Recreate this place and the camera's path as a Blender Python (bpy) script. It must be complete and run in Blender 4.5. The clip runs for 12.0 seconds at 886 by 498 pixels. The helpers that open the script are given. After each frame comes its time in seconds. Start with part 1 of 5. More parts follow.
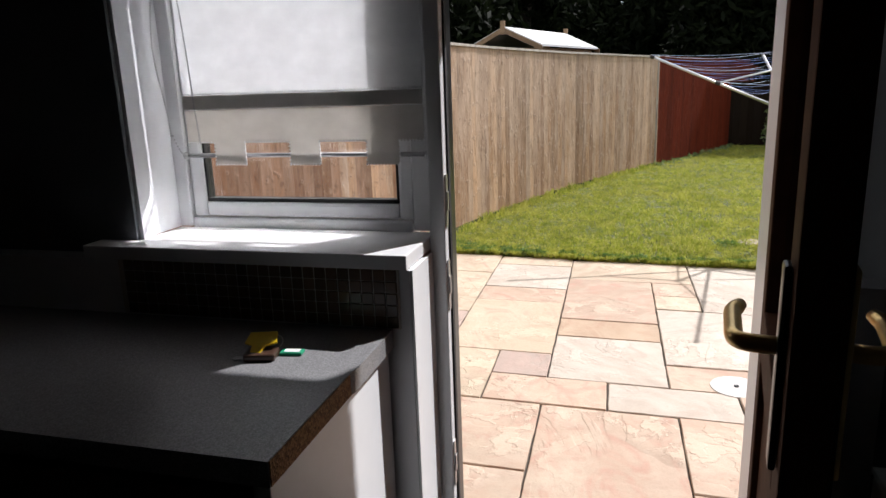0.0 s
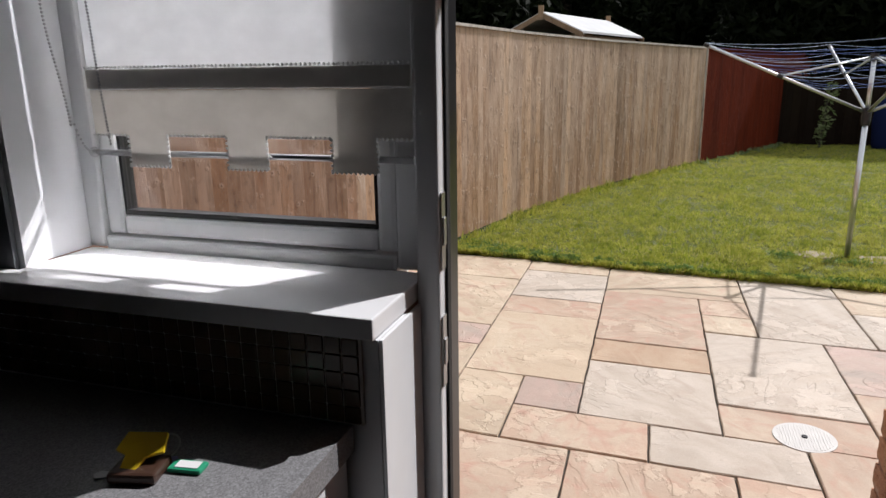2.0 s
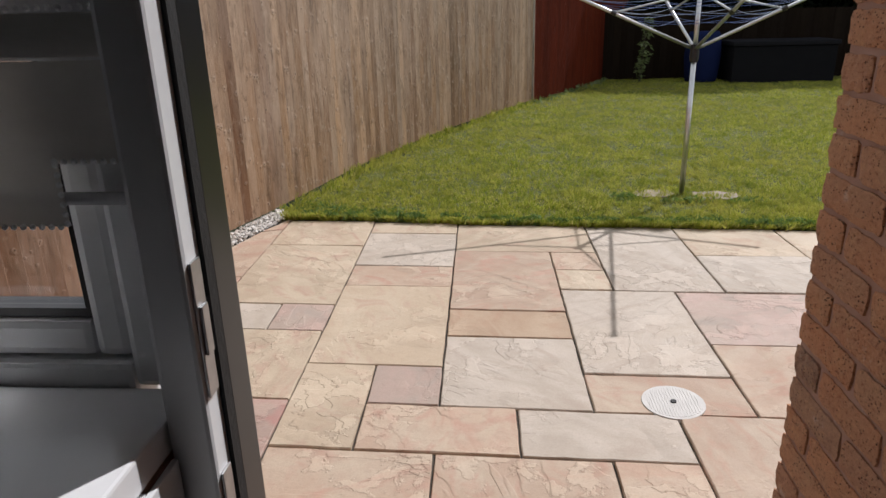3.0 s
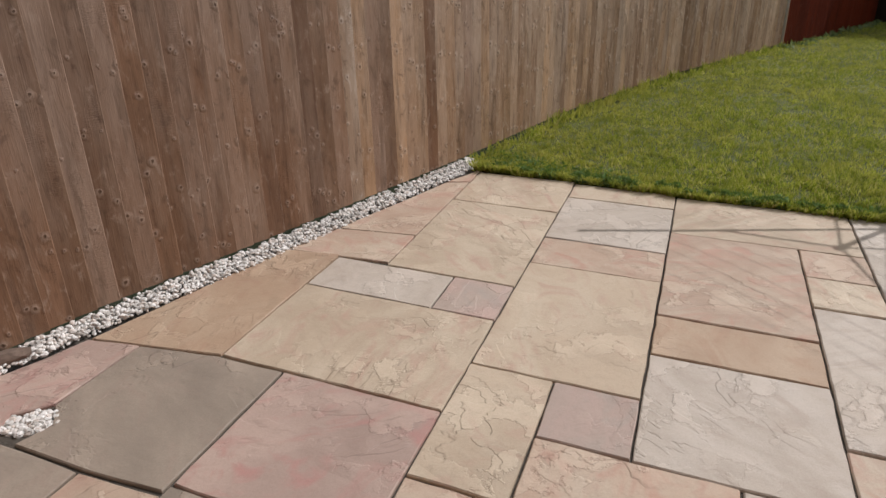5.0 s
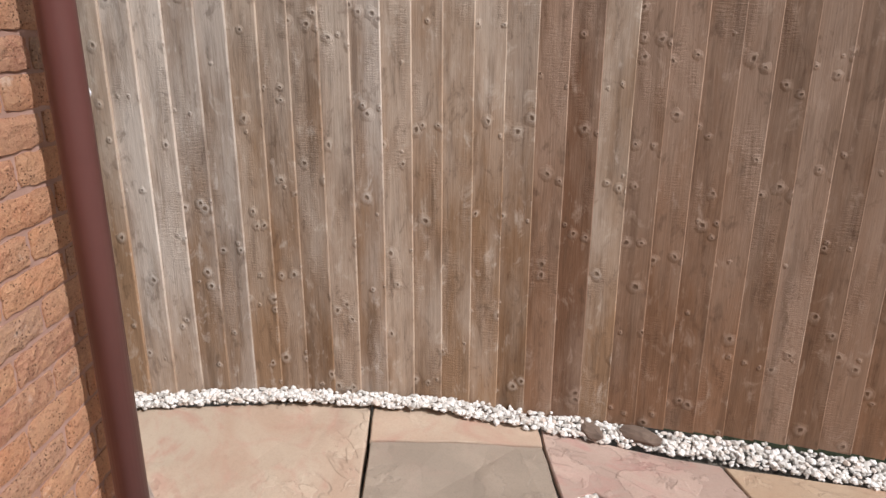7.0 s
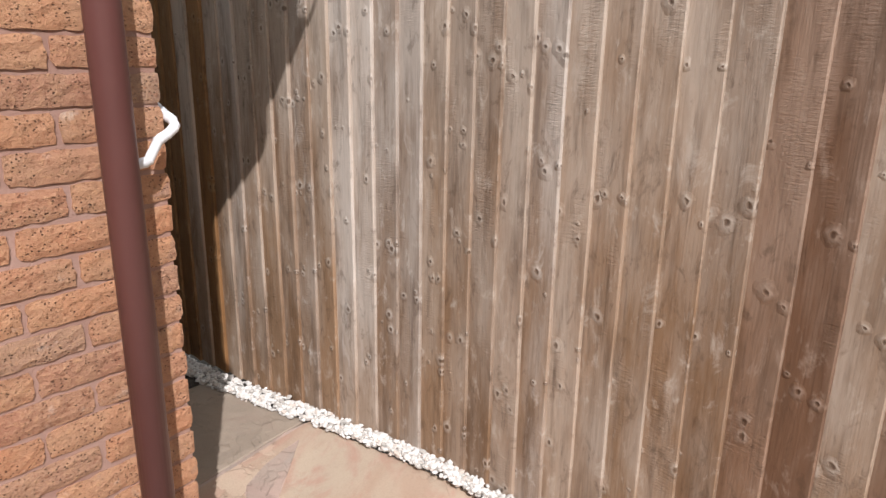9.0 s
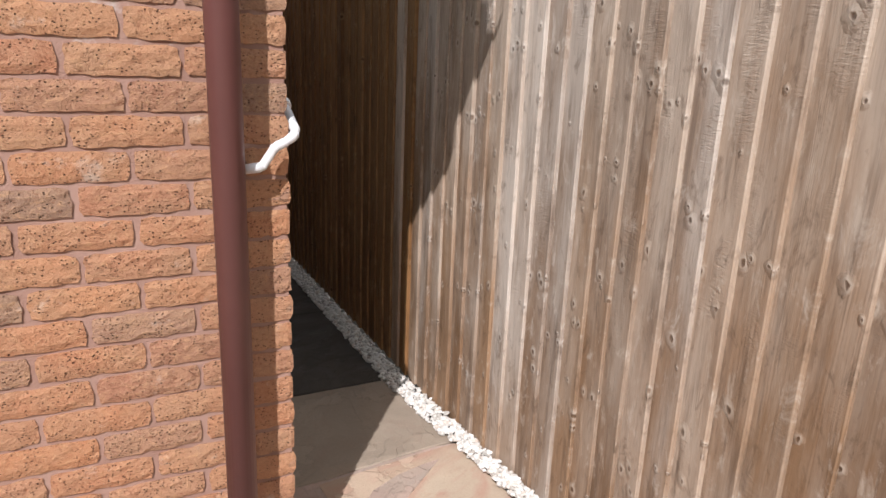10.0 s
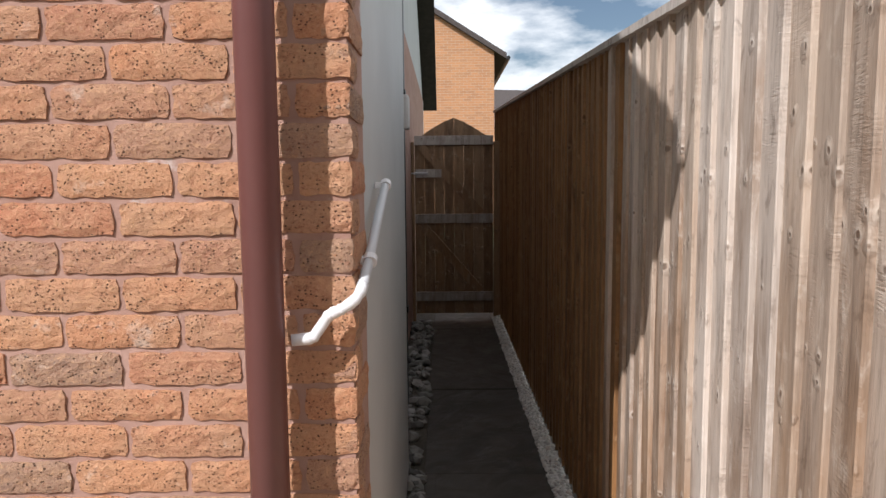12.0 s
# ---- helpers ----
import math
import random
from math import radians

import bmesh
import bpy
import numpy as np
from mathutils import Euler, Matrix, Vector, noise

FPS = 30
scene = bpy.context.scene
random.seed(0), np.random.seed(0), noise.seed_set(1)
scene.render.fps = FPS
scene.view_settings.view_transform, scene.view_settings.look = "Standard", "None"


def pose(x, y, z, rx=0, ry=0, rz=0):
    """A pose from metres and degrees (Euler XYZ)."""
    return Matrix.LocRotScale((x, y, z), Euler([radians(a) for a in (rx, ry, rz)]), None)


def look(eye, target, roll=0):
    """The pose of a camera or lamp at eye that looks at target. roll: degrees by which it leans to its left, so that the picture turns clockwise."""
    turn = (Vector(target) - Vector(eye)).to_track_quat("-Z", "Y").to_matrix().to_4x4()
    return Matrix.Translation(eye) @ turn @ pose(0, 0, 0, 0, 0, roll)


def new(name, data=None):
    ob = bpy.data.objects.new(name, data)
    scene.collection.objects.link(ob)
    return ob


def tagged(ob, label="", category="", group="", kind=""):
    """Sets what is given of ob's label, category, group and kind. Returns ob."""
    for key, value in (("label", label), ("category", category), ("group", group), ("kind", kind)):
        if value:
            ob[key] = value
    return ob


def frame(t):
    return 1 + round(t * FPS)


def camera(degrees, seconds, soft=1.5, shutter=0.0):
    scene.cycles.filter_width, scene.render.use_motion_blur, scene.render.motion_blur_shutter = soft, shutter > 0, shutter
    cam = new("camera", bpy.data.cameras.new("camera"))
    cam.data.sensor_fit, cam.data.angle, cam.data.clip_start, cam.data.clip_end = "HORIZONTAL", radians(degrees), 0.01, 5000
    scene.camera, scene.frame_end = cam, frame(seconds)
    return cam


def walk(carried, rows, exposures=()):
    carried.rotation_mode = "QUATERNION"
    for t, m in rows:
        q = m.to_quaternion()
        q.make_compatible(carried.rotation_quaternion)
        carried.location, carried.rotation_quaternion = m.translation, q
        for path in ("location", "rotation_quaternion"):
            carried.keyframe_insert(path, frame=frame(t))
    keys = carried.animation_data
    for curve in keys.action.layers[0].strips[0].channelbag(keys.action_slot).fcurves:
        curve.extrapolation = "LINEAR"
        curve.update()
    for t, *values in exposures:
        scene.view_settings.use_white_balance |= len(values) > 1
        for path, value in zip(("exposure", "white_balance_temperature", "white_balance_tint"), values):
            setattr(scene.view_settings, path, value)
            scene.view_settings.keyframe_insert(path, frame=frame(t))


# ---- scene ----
cam = camera(65.8, 12.0)
PATH = [
    (0, (1.541, 1.3, 1.4), (1.03, 3.174, 0.924), -2.0),
    (0.5, (1.554, 1.353, 1.378), (1.243, 3.197, 0.67), -2.9),
    (1, (1.533, 1.442, 1.365), (1.269, 3.324, 0.741), -0.9),
    (1.5, (1.507, 1.572, 1.368), (1.009, 3.463, 0.945), 0.4),
    (2, (1.473, 1.758, 1.377), (0.876, 3.6, 0.874), -0.8),
    (2.5, (1.409, 1.995, 1.381), (1.104, 3.904, 0.869), -1.4),
    (2.7, (1.404, 2.079, 1.384), (1.256, 3.989, 0.811), -1.4),
    (4.3, (1.349, 2.653, 1.353), (1.084, 4.465, 0.549), -1.4),
    (4.5, (1.329, 2.714, 1.342), (0.924, 4.515, 0.572), -0.7),
    (5, (1.285, 2.817, 1.319), (0.604, 4.508, 0.496), -1.4),
    (5.5, (1.217, 2.898, 1.273), (-0.052, 4.249, 0.522), -1.9),
    (6, (1.2, 3.091, 1.307), (-0.409, 3.974, 0.513), 1.1),
    (6.5, (1.136, 3.302, 1.325), (-0.668, 3.711, 0.564), -3.2),
    (7, (1.095, 3.474, 1.301), (-0.813, 3.474, 0.698), 0.2),
    (7.2, (1.047, 3.569, 1.278), (-0.853, 3.407, 0.674), -1.1),
    (8.8, (0.544, 4.027, 1.329), (-1.101, 3.021, 0.798), 1.1),
    (9, (0.457, 4.062, 1.343), (-1.069, 2.893, 0.789), 0.9),
    (9.5, (0.263, 4.151, 1.333), (-0.89, 2.613, 0.781), 1.2),
    (10, (0.042, 4.22, 1.363), (-0.839, 2.507, 0.822), 2.4),
    (10.5, (-0.156, 4.176, 1.367), (-0.803, 2.336, 0.923), 2.0),
    (11, (-0.336, 4.101, 1.38), (-0.772, 2.189, 0.985), 0.4),
    (11.5, (-0.433, 4.01, 1.374), (-0.629, 2.039, 1.098), 1.4),
    (12, (-0.507, 3.943, 1.403), (-0.503, 1.954, 1.194), -0.5),
]
walk(cam, [(t, look(eye, target, roll)) for t, eye, target, roll in PATH],
     exposures=[(0, 0.47), (1.0, 0.33), (2.0, 0.05), (2.7, -0.15), (4.3, -0.62), (5.0, -0.5), (5.5, -0.42), (7.0, -0.05), (9.0, 0.08), (10.5, 0.16), (12, 0.24)])

# ---- world and sun ----
SUN_WAY = Vector((0.665, 0.865, 1.075)).normalized()
world = bpy.data.worlds.new("sky")
scene.world = world
world.use_nodes = True
wn, wl = world.node_tree.nodes, world.node_tree.links
sky = wn.new("ShaderNodeTexSky")
sky.sky_type, sky.sun_disc = "NISHITA", False
sky.sun_elevation = math.asin(SUN_WAY.z)
sky.sun_rotation = math.atan2(SUN_WAY.x, SUN_WAY.y)
# broken white cloud over the blue
wc = wn.new("ShaderNodeTexCoord")
wm = wn.new("ShaderNodeMapping")
wm.inputs["Scale"].default_value = (1.5, 1.5, 4.0)
wnoise = wn.new("ShaderNodeTexNoise")
wnoise.inputs["Scale"].default_value = 2.6
wnoise.inputs["Detail"].default_value = 8.0
wnoise.inputs["Roughness"].default_value = 0.55
wramp = wn.new("ShaderNodeValToRGB")
wramp.color_ramp.elements[0].position, wramp.color_ramp.elements[1].position = 0.37, 0.52
wmix = wn.new("ShaderNodeMix")
wmix.data_type = "RGBA"
wmix.inputs[7].default_value = (14.5, 15.0, 15.8, 1)
wl.new(wc.outputs["Generated"], wm.inputs["Vector"])
wl.new(wm.outputs["Vector"], wnoise.inputs["Vector"])
wl.new(wnoise.outputs["Fac"], wramp.inputs["Fac"])
wl.new(wramp.outputs["Color"], wmix.inputs[0])
wl.new(sky.outputs["Color"], wmix.inputs[6])
wl.new(wmix.outputs[2], wn["Background"].inputs["Color"])
wn["Background"].inputs["Strength"].default_value = 0.07
sun = new("sun", bpy.data.lights.new("sun", "SUN"))
sun.data.energy, sun.data.angle, sun.data.color = 4.6, radians(0.55), (1.0, 0.975, 1.0)
sun.matrix_world = look(Vector((0, 0, 20)), Vector((0, 0, 20)) - SUN_WAY)


# ---- materials ----
class Shade:
    """A node material with a Principled surface and a few short ways to build patterns."""

    def __init__(self, name, rough=0.6, metal=0.0, color=(0.5, 0.5, 0.5)):
        self.mat = bpy.data.materials.new(name)
        self.mat.use_nodes = True
        self.n, self.l = self.mat.node_tree.nodes, self.mat.node_tree.links
        self.b = self.n["Principled BSDF"]
        self.b.inputs["Roughness"].default_value = rough
        self.b.inputs["Metallic"].default_value = metal
        self.b.inputs["Base Color"].default_value = (*color, 1)

    def put(self, node, **values):
        made = self.n.new("ShaderNode" + node)
        for key, value in values.items():
            slot = made.inputs[key.replace("_", " ")]
            if isinstance(value, bpy.types.NodeSocket):
                self.l.new(value, slot)
            else:
                slot.default_value = value
        return made

    def coords(self, scale=(1, 1, 1), own=0.0, kind="Object"):
        """Object coordinates; own shifts them from piece to piece."""
        out = self.put("TexCoord").outputs[kind]
        if own:
            info = self.put("ObjectInfo").outputs["Random"]
            shift = self.put("CombineXYZ", X=self.times(info, own), Y=self.times(info, own * 1.7), Z=self.times(info, own * 2.3))
            add = self.put("VectorMath")
            self.l.new(out, add.inputs[0])
            self.l.new(shift.outputs[0], add.inputs[1])
            out = add.outputs[0]
        return self.put("Mapping", Vector=out, Scale=scale).outputs[0]

    def times(self, value, by, op="MULTIPLY"):
        m = self.put("Math")
        m.operation = op
        for slot, v in zip(m.inputs, (value, by)):
            if isinstance(v, bpy.types.NodeSocket):
                self.l.new(v, slot)
            else:
                slot.default_value = v
        return m.outputs[0]

    def noise(self, vec, scale, detail=4.0, rough=0.55, warp=0.0):
        return self.put("TexNoise", Vector=vec, Scale=scale, Detail=detail, Roughness=rough, Distortion=warp).outputs["Fac"]

    def cells(self, vec, scale, feature="F1", out="Distance"):
        v = self.put("TexVoronoi", Vector=vec, Scale=scale)
        v.feature = feature
        return v.outputs[out]

    def ramp(self, fac, *stops):
        r = self.n.new("ShaderNodeValToRGB")
        self.l.new(fac, r.inputs["Fac"])
        e = r.color_ramp.elements
        while len(e) < len(stops):
            e.new(0.5)
        for el, (pos, col) in zip(e, stops):
            el.position = pos
            el.color = (*col, 1) if isinstance(col, tuple) else (col, col, col, 1)
        return r.outputs["Color"]

    def mix(self, fac, a, b, blend="MIX"):
        m = self.n.new("ShaderNodeMix")
        m.data_type, m.blend_type = "RGBA", blend
        for slot, v in ((m.inputs[0], fac), (m.inputs[6], a), (m.inputs[7], b)):
            if isinstance(v, bpy.types.NodeSocket):
                self.l.new(v, slot)
            elif isinstance(v, tuple):
                slot.default_value = (*v, 1)
            else:
                slot.default_value = v
        return m.outputs[2]

    def random(self):
        return self.put("ObjectInfo").outputs["Random"]

    def island(self):
        return self.put("NewGeometry").outputs["Random Per Island"]

    def color(self, out):
        self.l.new(out, self.b.inputs["Base Color"])
        return self

    def rough(self, out):
        self.l.new(out, self.b.inputs["Roughness"])
        return self

    def bump(self, out, strength=0.4, distance=0.01):
        b = self.put("Bump", Height=out, Strength=strength, Distance=distance)
        if self.b.inputs["Normal"].is_linked:
            self.l.new(self.b.inputs["Normal"].links[0].from_socket, b.inputs["Normal"])
        self.l.new(b.outputs[0], self.b.inputs["Normal"])
        return self


def make_brick():
    s = Shade("brick_face", 0.9)
    v = s.coords(own=37.0)
    big = s.noise(v, 9, 4, 0.6)
    fine = s.noise(v, 130, 7, 0.8)
    crumb = s.noise(s.coords((1, 1, 1.5), own=23.0), 62, 5, 0.72)
    pits = s.cells(s.coords((1, 1, 1.3), own=13.0), 120)
    rare = s.noise(v, 26, 3, 0.6)
    tone = s.ramp(s.random(), (0.0, (0.50, 0.225, 0.12)), (0.22, (0.58, 0.285, 0.15)), (0.42, (0.46, 0.235, 0.145)), (0.6, (0.55, 0.245, 0.122)), (0.75, (0.39, 0.225, 0.155)), (0.9, (0.28, 0.18, 0.132)), (1.0, (0.53, 0.215, 0.115)))
    c = s.mix(s.ramp(big, (0.38, 0.0), (0.66, 0.6)), tone, (0.47, 0.28, 0.17))
    c = s.mix(s.ramp(crumb, (0.52, 0.0), (0.72, 0.65)), c, (0.66, 0.38, 0.20))
    c = s.mix(s.ramp(fine, (0.50, 0.0), (0.72, 0.5)), c, (0.68, 0.43, 0.26))
    c = s.mix(s.ramp(crumb, (0.28, 0.85), (0.44, 0.0)), c, (0.24, 0.085, 0.04))
    c = s.mix(s.ramp(fine, (0.30, 0.8), (0.43, 0.0)), c, (0.18, 0.07, 0.035))
    hole = s.times(s.ramp(pits, (0.12, 1.0), (0.30, 0.0)), s.ramp(rare, (0.42, 0.0), (0.56, 1.0)))
    c = s.mix(hole, c, (0.09, 0.04, 0.022))
    w = s.coords(own=5.0)
    c = s.mix(s.ramp(s.noise(w, 12, 6, 0.7), (0.61, 0.0), (0.72, 0.5)), c, (0.68, 0.58, 0.50))
    s.color(c)
    inv = s.times(1.0, hole, "SUBTRACT")
    s.bump(crumb, 0.75, 0.009).bump(fine, 0.8, 0.005).bump(inv, 1.0, 0.008)
    return s.mat


def make_mortar():
    s = Shade("mortar", 0.95)
    v = s.coords()
    c = s.ramp(s.noise(v, 7, 5), (0.3, (0.33, 0.19, 0.145)), (0.7, (0.44, 0.28, 0.225)))
    c = s.mix(s.ramp(s.noise(v, 3.1, 6, 0.7), (0.63, 0.0), (0.73, 0.8)), c, (0.72, 0.69, 0.65))
    s.color(c).bump(s.noise(v, 220, 4, 0.7), 0.6, 0.004)
    return s.mat


def make_sandstone(name, tone, blush, veil):
    """Riven sandstone: soft drifting bands of blush and veil, thin split layers with crisp lips, fine sand grain."""
    s = Shade(name, 0.7)
    s.b.inputs["Specular IOR Level"].default_value = 0.35
    info = s.random()
    v = s.coords(own=41.0)
    turn = s.put("VectorRotate", Vector=v, Angle=s.times(info, 40.0))
    turn.rotation_type = "Z_AXIS"
    flow = s.put("Mapping", Vector=turn.outputs[0], Scale=(0.75, 1.25, 1.0)).outputs[0]
    cloud = s.noise(flow, 2.3, 4, 0.55, 1.3)
    drift = s.noise(flow, 4.6, 5, 0.6, 2.0)
    own = s.ramp(info, (0.0, tuple(c * 0.88 for c in tone)), (0.5, tone), (1.0, tuple(min(1, c * 1.09) for c in tone)))
    c = s.mix(s.ramp(cloud, (0.40, 0.0), (0.62, 0.9)), own, blush)
    c = s.mix(s.ramp(drift, (0.50, 0.0), (0.70, 0.75)), c, veil)
    c = s.mix(s.ramp(s.noise(turn.outputs[0], 1.4, 3, 0.5), (0.52, 0.0), (0.72, 0.40)), c, tuple(x * 0.74 for x in tone))
    # the split layers
    layer = s.noise(flow, 1.7, 5, 0.52, 0.5)
    where = s.ramp(s.noise(v, 2.3, 2, 0.5), (0.43, 0.0), (0.57, 1.0))
    steps = s.ramp(layer, (0.36, 0.0), (0.425, 0.12), (0.432, 0.34), (0.50, 0.44), (0.506, 0.66), (0.575, 0.76), (0.582, 1.0))
    lips = s.ramp(layer, (0.424, 0.0), (0.428, 0.20), (0.434, 0.0), (0.499, 0.0), (0.503, 0.26), (0.509, 0.0))
    c = s.mix(s.times(lips, where), c, tuple(x * 0.48 for x in tone))
    flake = s.noise(v, 6.5, 7, 0.60, 0.3)
    torn = s.times(s.ramp(flake, (0.52, 0.0), (0.545, 1.0)), where)
    c = s.mix(s.times(torn, 0.38), c, tuple(min(1, x * 1.24) for x in blush))
    c = s.mix(s.times(s.ramp(flake, (0.505, 0.0), (0.520, 0.22), (0.530, 0.0)), where), c, tuple(x * 0.55 for x in tone))
    c = s.mix(s.ramp(s.noise(v, 150, 5, 0.75), (0.46, 0.0), (0.72, 0.28)), c, tuple(x * 0.6 for x in tone))
    c = s.mix(s.ramp(s.noise(v, 26, 6, 0.75), (0.55, 0.0), (0.76, 0.38)), c, tuple(x * 0.72 for x in tone))
    s.color(c)
    s.bump(s.times(steps, where), 0.8, 0.012).bump(torn, 0.5, 0.005).bump(s.noise(v, 4.0, 4, 0.55, 0.3), 0.35, 0.02)
    s.bump(s.noise(v, 140, 5, 0.7), 0.3, 0.003)
    s.rough(s.ramp(drift, (0.3, 0.55), (0.7, 0.8)))
    return s.mat


def make_wood(name, stops, grey, grey_amount, knot=(0.06, 0.03, 0.016), rough=0.62, high=1.78, deep=(0.07, 0.038, 0.021)):
    """Sawn softwood boards with growth rings and whorls of knots; the mesh is 1 high and stands for high metres."""
    s = Shade(name, rough)
    s.b.inputs["Specular IOR Level"].default_value = 0.35
    at = s.put("SeparateXYZ", Vector=s.put("TexCoord").outputs["Object"])
    info = s.random()
    across = s.times(s.times(at.outputs["X"], at.outputs["Y"], "ADD"), s.times(info, 37.0), "ADD")
    along = s.times(s.times(at.outputs["Z"], high), s.times(info, 91.0), "ADD")
    flat = s.put("CombineXYZ", X=across, Y=along, Z=0.0).outputs[0]

    def face(stretch, scale, detail=4.0, roughness=0.6, warp=0.0, vec=flat):
        return s.noise(s.put("Mapping", Vector=vec, Scale=(1, stretch, 1)).outputs[0], scale, detail, roughness, warp)

    # knots, in whorls one above the other, each with a halo of bent grain
    sway = s.put("TexNoise", Vector=flat, Scale=38.0, Detail=2.0, Roughness=0.6).outputs["Color"]
    shaken = s.put("VectorMath")
    shaken.operation = "MULTIPLY_ADD"
    s.l.new(sway, shaken.inputs[0])
    shaken.inputs[1].default_value = (0.016, 0.016, 0.0)
    s.l.new(flat, shaken.inputs[2])
    vor = s.put("TexVoronoi", Vector=shaken.outputs[0], Scale=21.0)
    vor.voronoi_dimensions = "2D"
    spot = s.put("SeparateXYZ", Vector=vor.outputs["Position"])
    level = s.times(s.times(spot.outputs["Y"], 3.3), 1.0, "FRACT")
    whorl = s.times(s.times(level, 0.19, "LESS_THAN"), s.times(s.put("SeparateColor", Color=vor.outputs["Color"]).outputs[0], 0.38, "GREATER_THAN"))
    stray = s.times(s.put("SeparateColor", Color=vor.outputs["Color"]).outputs[1], 0.985, "GREATER_THAN")
    chosen = s.times(whorl, stray, "MAXIMUM")
    size = s.times(s.times(s.put("SeparateColor", Color=vor.outputs["Color"]).outputs[2], 0.95), 0.32, "ADD")
    kd = s.times(vor.outputs["Distance"], size, "DIVIDE")
    core = s.times(s.ramp(kd, (0.06, 0.8), (0.15, 0.0)), chosen)
    halo = s.times(s.ramp(kd, (0.16, 1.0), (0.52, 0.0)), chosen)
    rim = s.times(s.ramp(kd, (0.11, 0.0), (0.19, 1.0), (0.40, 0.0)), chosen)

    # growth rings, bent round the knots
    field = s.times(face(0.055, 9.0, 2.0, 0.5, 0.4), s.times(halo, 0.12), "ADD")
    rings = s.times(s.times(s.times(field, 150.0), 1.0, "SINE"), 0.5, "MULTIPLY_ADD")
    rings.node.inputs[2].default_value = 0.5
    grain = face(0.03, 150, 5, 0.7)
    streak = face(0.10, 22, 5, 0.65)
    tone = s.ramp(info, *stops)
    c = s.mix(s.ramp(face(0.35, 3.0, 3, 0.5), (0.36, 0.45), (0.60, 0.0)), tone, s.mix(0.55, tone, deep))
    greyer_up = s.times(s.times(at.outputs["Z"], 0.16 * high), -0.13, "ADD")      # more grey towards the top
    grey_mask = s.times(s.ramp(s.times(face(0.22, 5.0, 6, 0.65), greyer_up, "ADD"), (0.38, 0.0), (0.62, 1.0)), grey_amount)
    c = s.mix(grey_mask, c, grey)
    c = s.mix(s.times(s.ramp(rings, (0.55, 0.0), (1.0, 0.16)), s.ramp(streak, (0.35, 0.3), (0.6, 1.0))), c, s.mix(0.8, c, deep))
    c = s.mix(s.ramp(grain, (0.30, 0.4), (0.50, 0.0)), c, s.mix(0.6, c, deep))
    c = s.mix(s.ramp(grain, (0.58, 0.0), (0.78, 0.3)), c, s.mix(0.5, c, grey))
    board = s.times(s.times(info, 57.31), 1.0, "FRACT")
    c = s.mix(s.ramp(board, (0.0, 0.6), (0.5, 0.0)), c, s.mix(0.5, c, deep))
    c = s.mix(s.ramp(board, (0.65, 0.0), (1.0, 0.5)), c, s.mix(0.6, c, grey))
    c = s.mix(s.ramp(streak, (0.50, 0.0), (0.66, 0.7)), c, s.mix(0.6, c, deep))
    blot = face(0.5, 17, 6, 0.72, 0.5)
    c = s.mix(s.ramp(blot, (0.56, 0.0), (0.66, 0.75)), c, s.mix(0.6, c, deep))
    c = s.mix(s.ramp(blot, (0.32, 0.75), (0.44, 0.0)), c, s.mix(0.7, c, grey))
    c = s.mix(s.times(halo, 0.35), c, s.mix(0.45, c, deep))
    c = s.mix(s.times(rim, 0.65), c, s.mix(0.75, c, grey))
    c = s.mix(core, c, s.mix(0.75, c, knot))
    s.color(c)
    saw = s.noise(s.put("Mapping", Vector=flat, Scale=(0.18, 1, 1)).outputs[0], 170, 3, 0.7)
    patch = s.ramp(face(0.4, 7, 2), (0.52, 0.0), (0.62, 1.0))
    s.bump(rings, 0.10, 0.002).bump(grain, 0.35, 0.003).bump(s.times(saw, patch), 0.6, 0.005)
    s.bump(halo, 0.45, 0.007).bump(s.times(core, -1.0), 0.4, 0.005)
    return s.mat


def make_plain(name, color, rough, metal=0.0, vary=0.12, scale=8.0, bump=0.0, bscale=150.0):
    s = Shade(name, rough, metal)
    v = s.coords(own=7.0)
    dark = tuple(c * (1 - vary) for c in color)
    s.color(s.ramp(s.noise(v, scale, 5, 0.6), (0.35, dark), (0.7, color)))
    if bump:
        s.bump(s.noise(v, bscale, 4, 0.6), bump, 0.003)
    return s.mat


def make_islands(name, stops, rough=0.7, bump=0.0, bscale=100.0):
    s = Shade(name, rough)
    s.color(s.ramp(s.island(), *stops))
    if bump:
        s.bump(s.noise(s.coords(), bscale, 4, 0.6), bump, 0.004)
    return s.mat


def make_glass(name, color=(1, 1, 1)):
    s = Shade(name, 0.0)
    s.b.inputs["Base Color"].default_value = (*color, 1)
    s.b.inputs["Transmission Weight"].default_value = 1.0
    s.b.inputs["IOR"].default_value = 1.45
    return s.mat


def make_fabric(name, low, high, through_part):
    s = Shade(name, 0.9)
    weave = s.noise(s.coords((60, 60, 900)), 1.0, 3)
    col = s.ramp(s.noise(s.coords((6, 6, 9)), 3, 4), (0.35, low), (0.7, high))
    s.color(col).bump(weave, 0.15, 0.002)
    tr = s.put("BsdfTranslucent", Color=col)
    mx = s.put("MixShader")
    mx.inputs[0].default_value = through_part
    s.l.new(s.b.outputs[0], mx.inputs[1])
    s.l.new(tr.outputs[0], mx.inputs[2])
    s.l.new(mx.outputs[0], s.n["Material Output"].inputs["Surface"])
    return s.mat


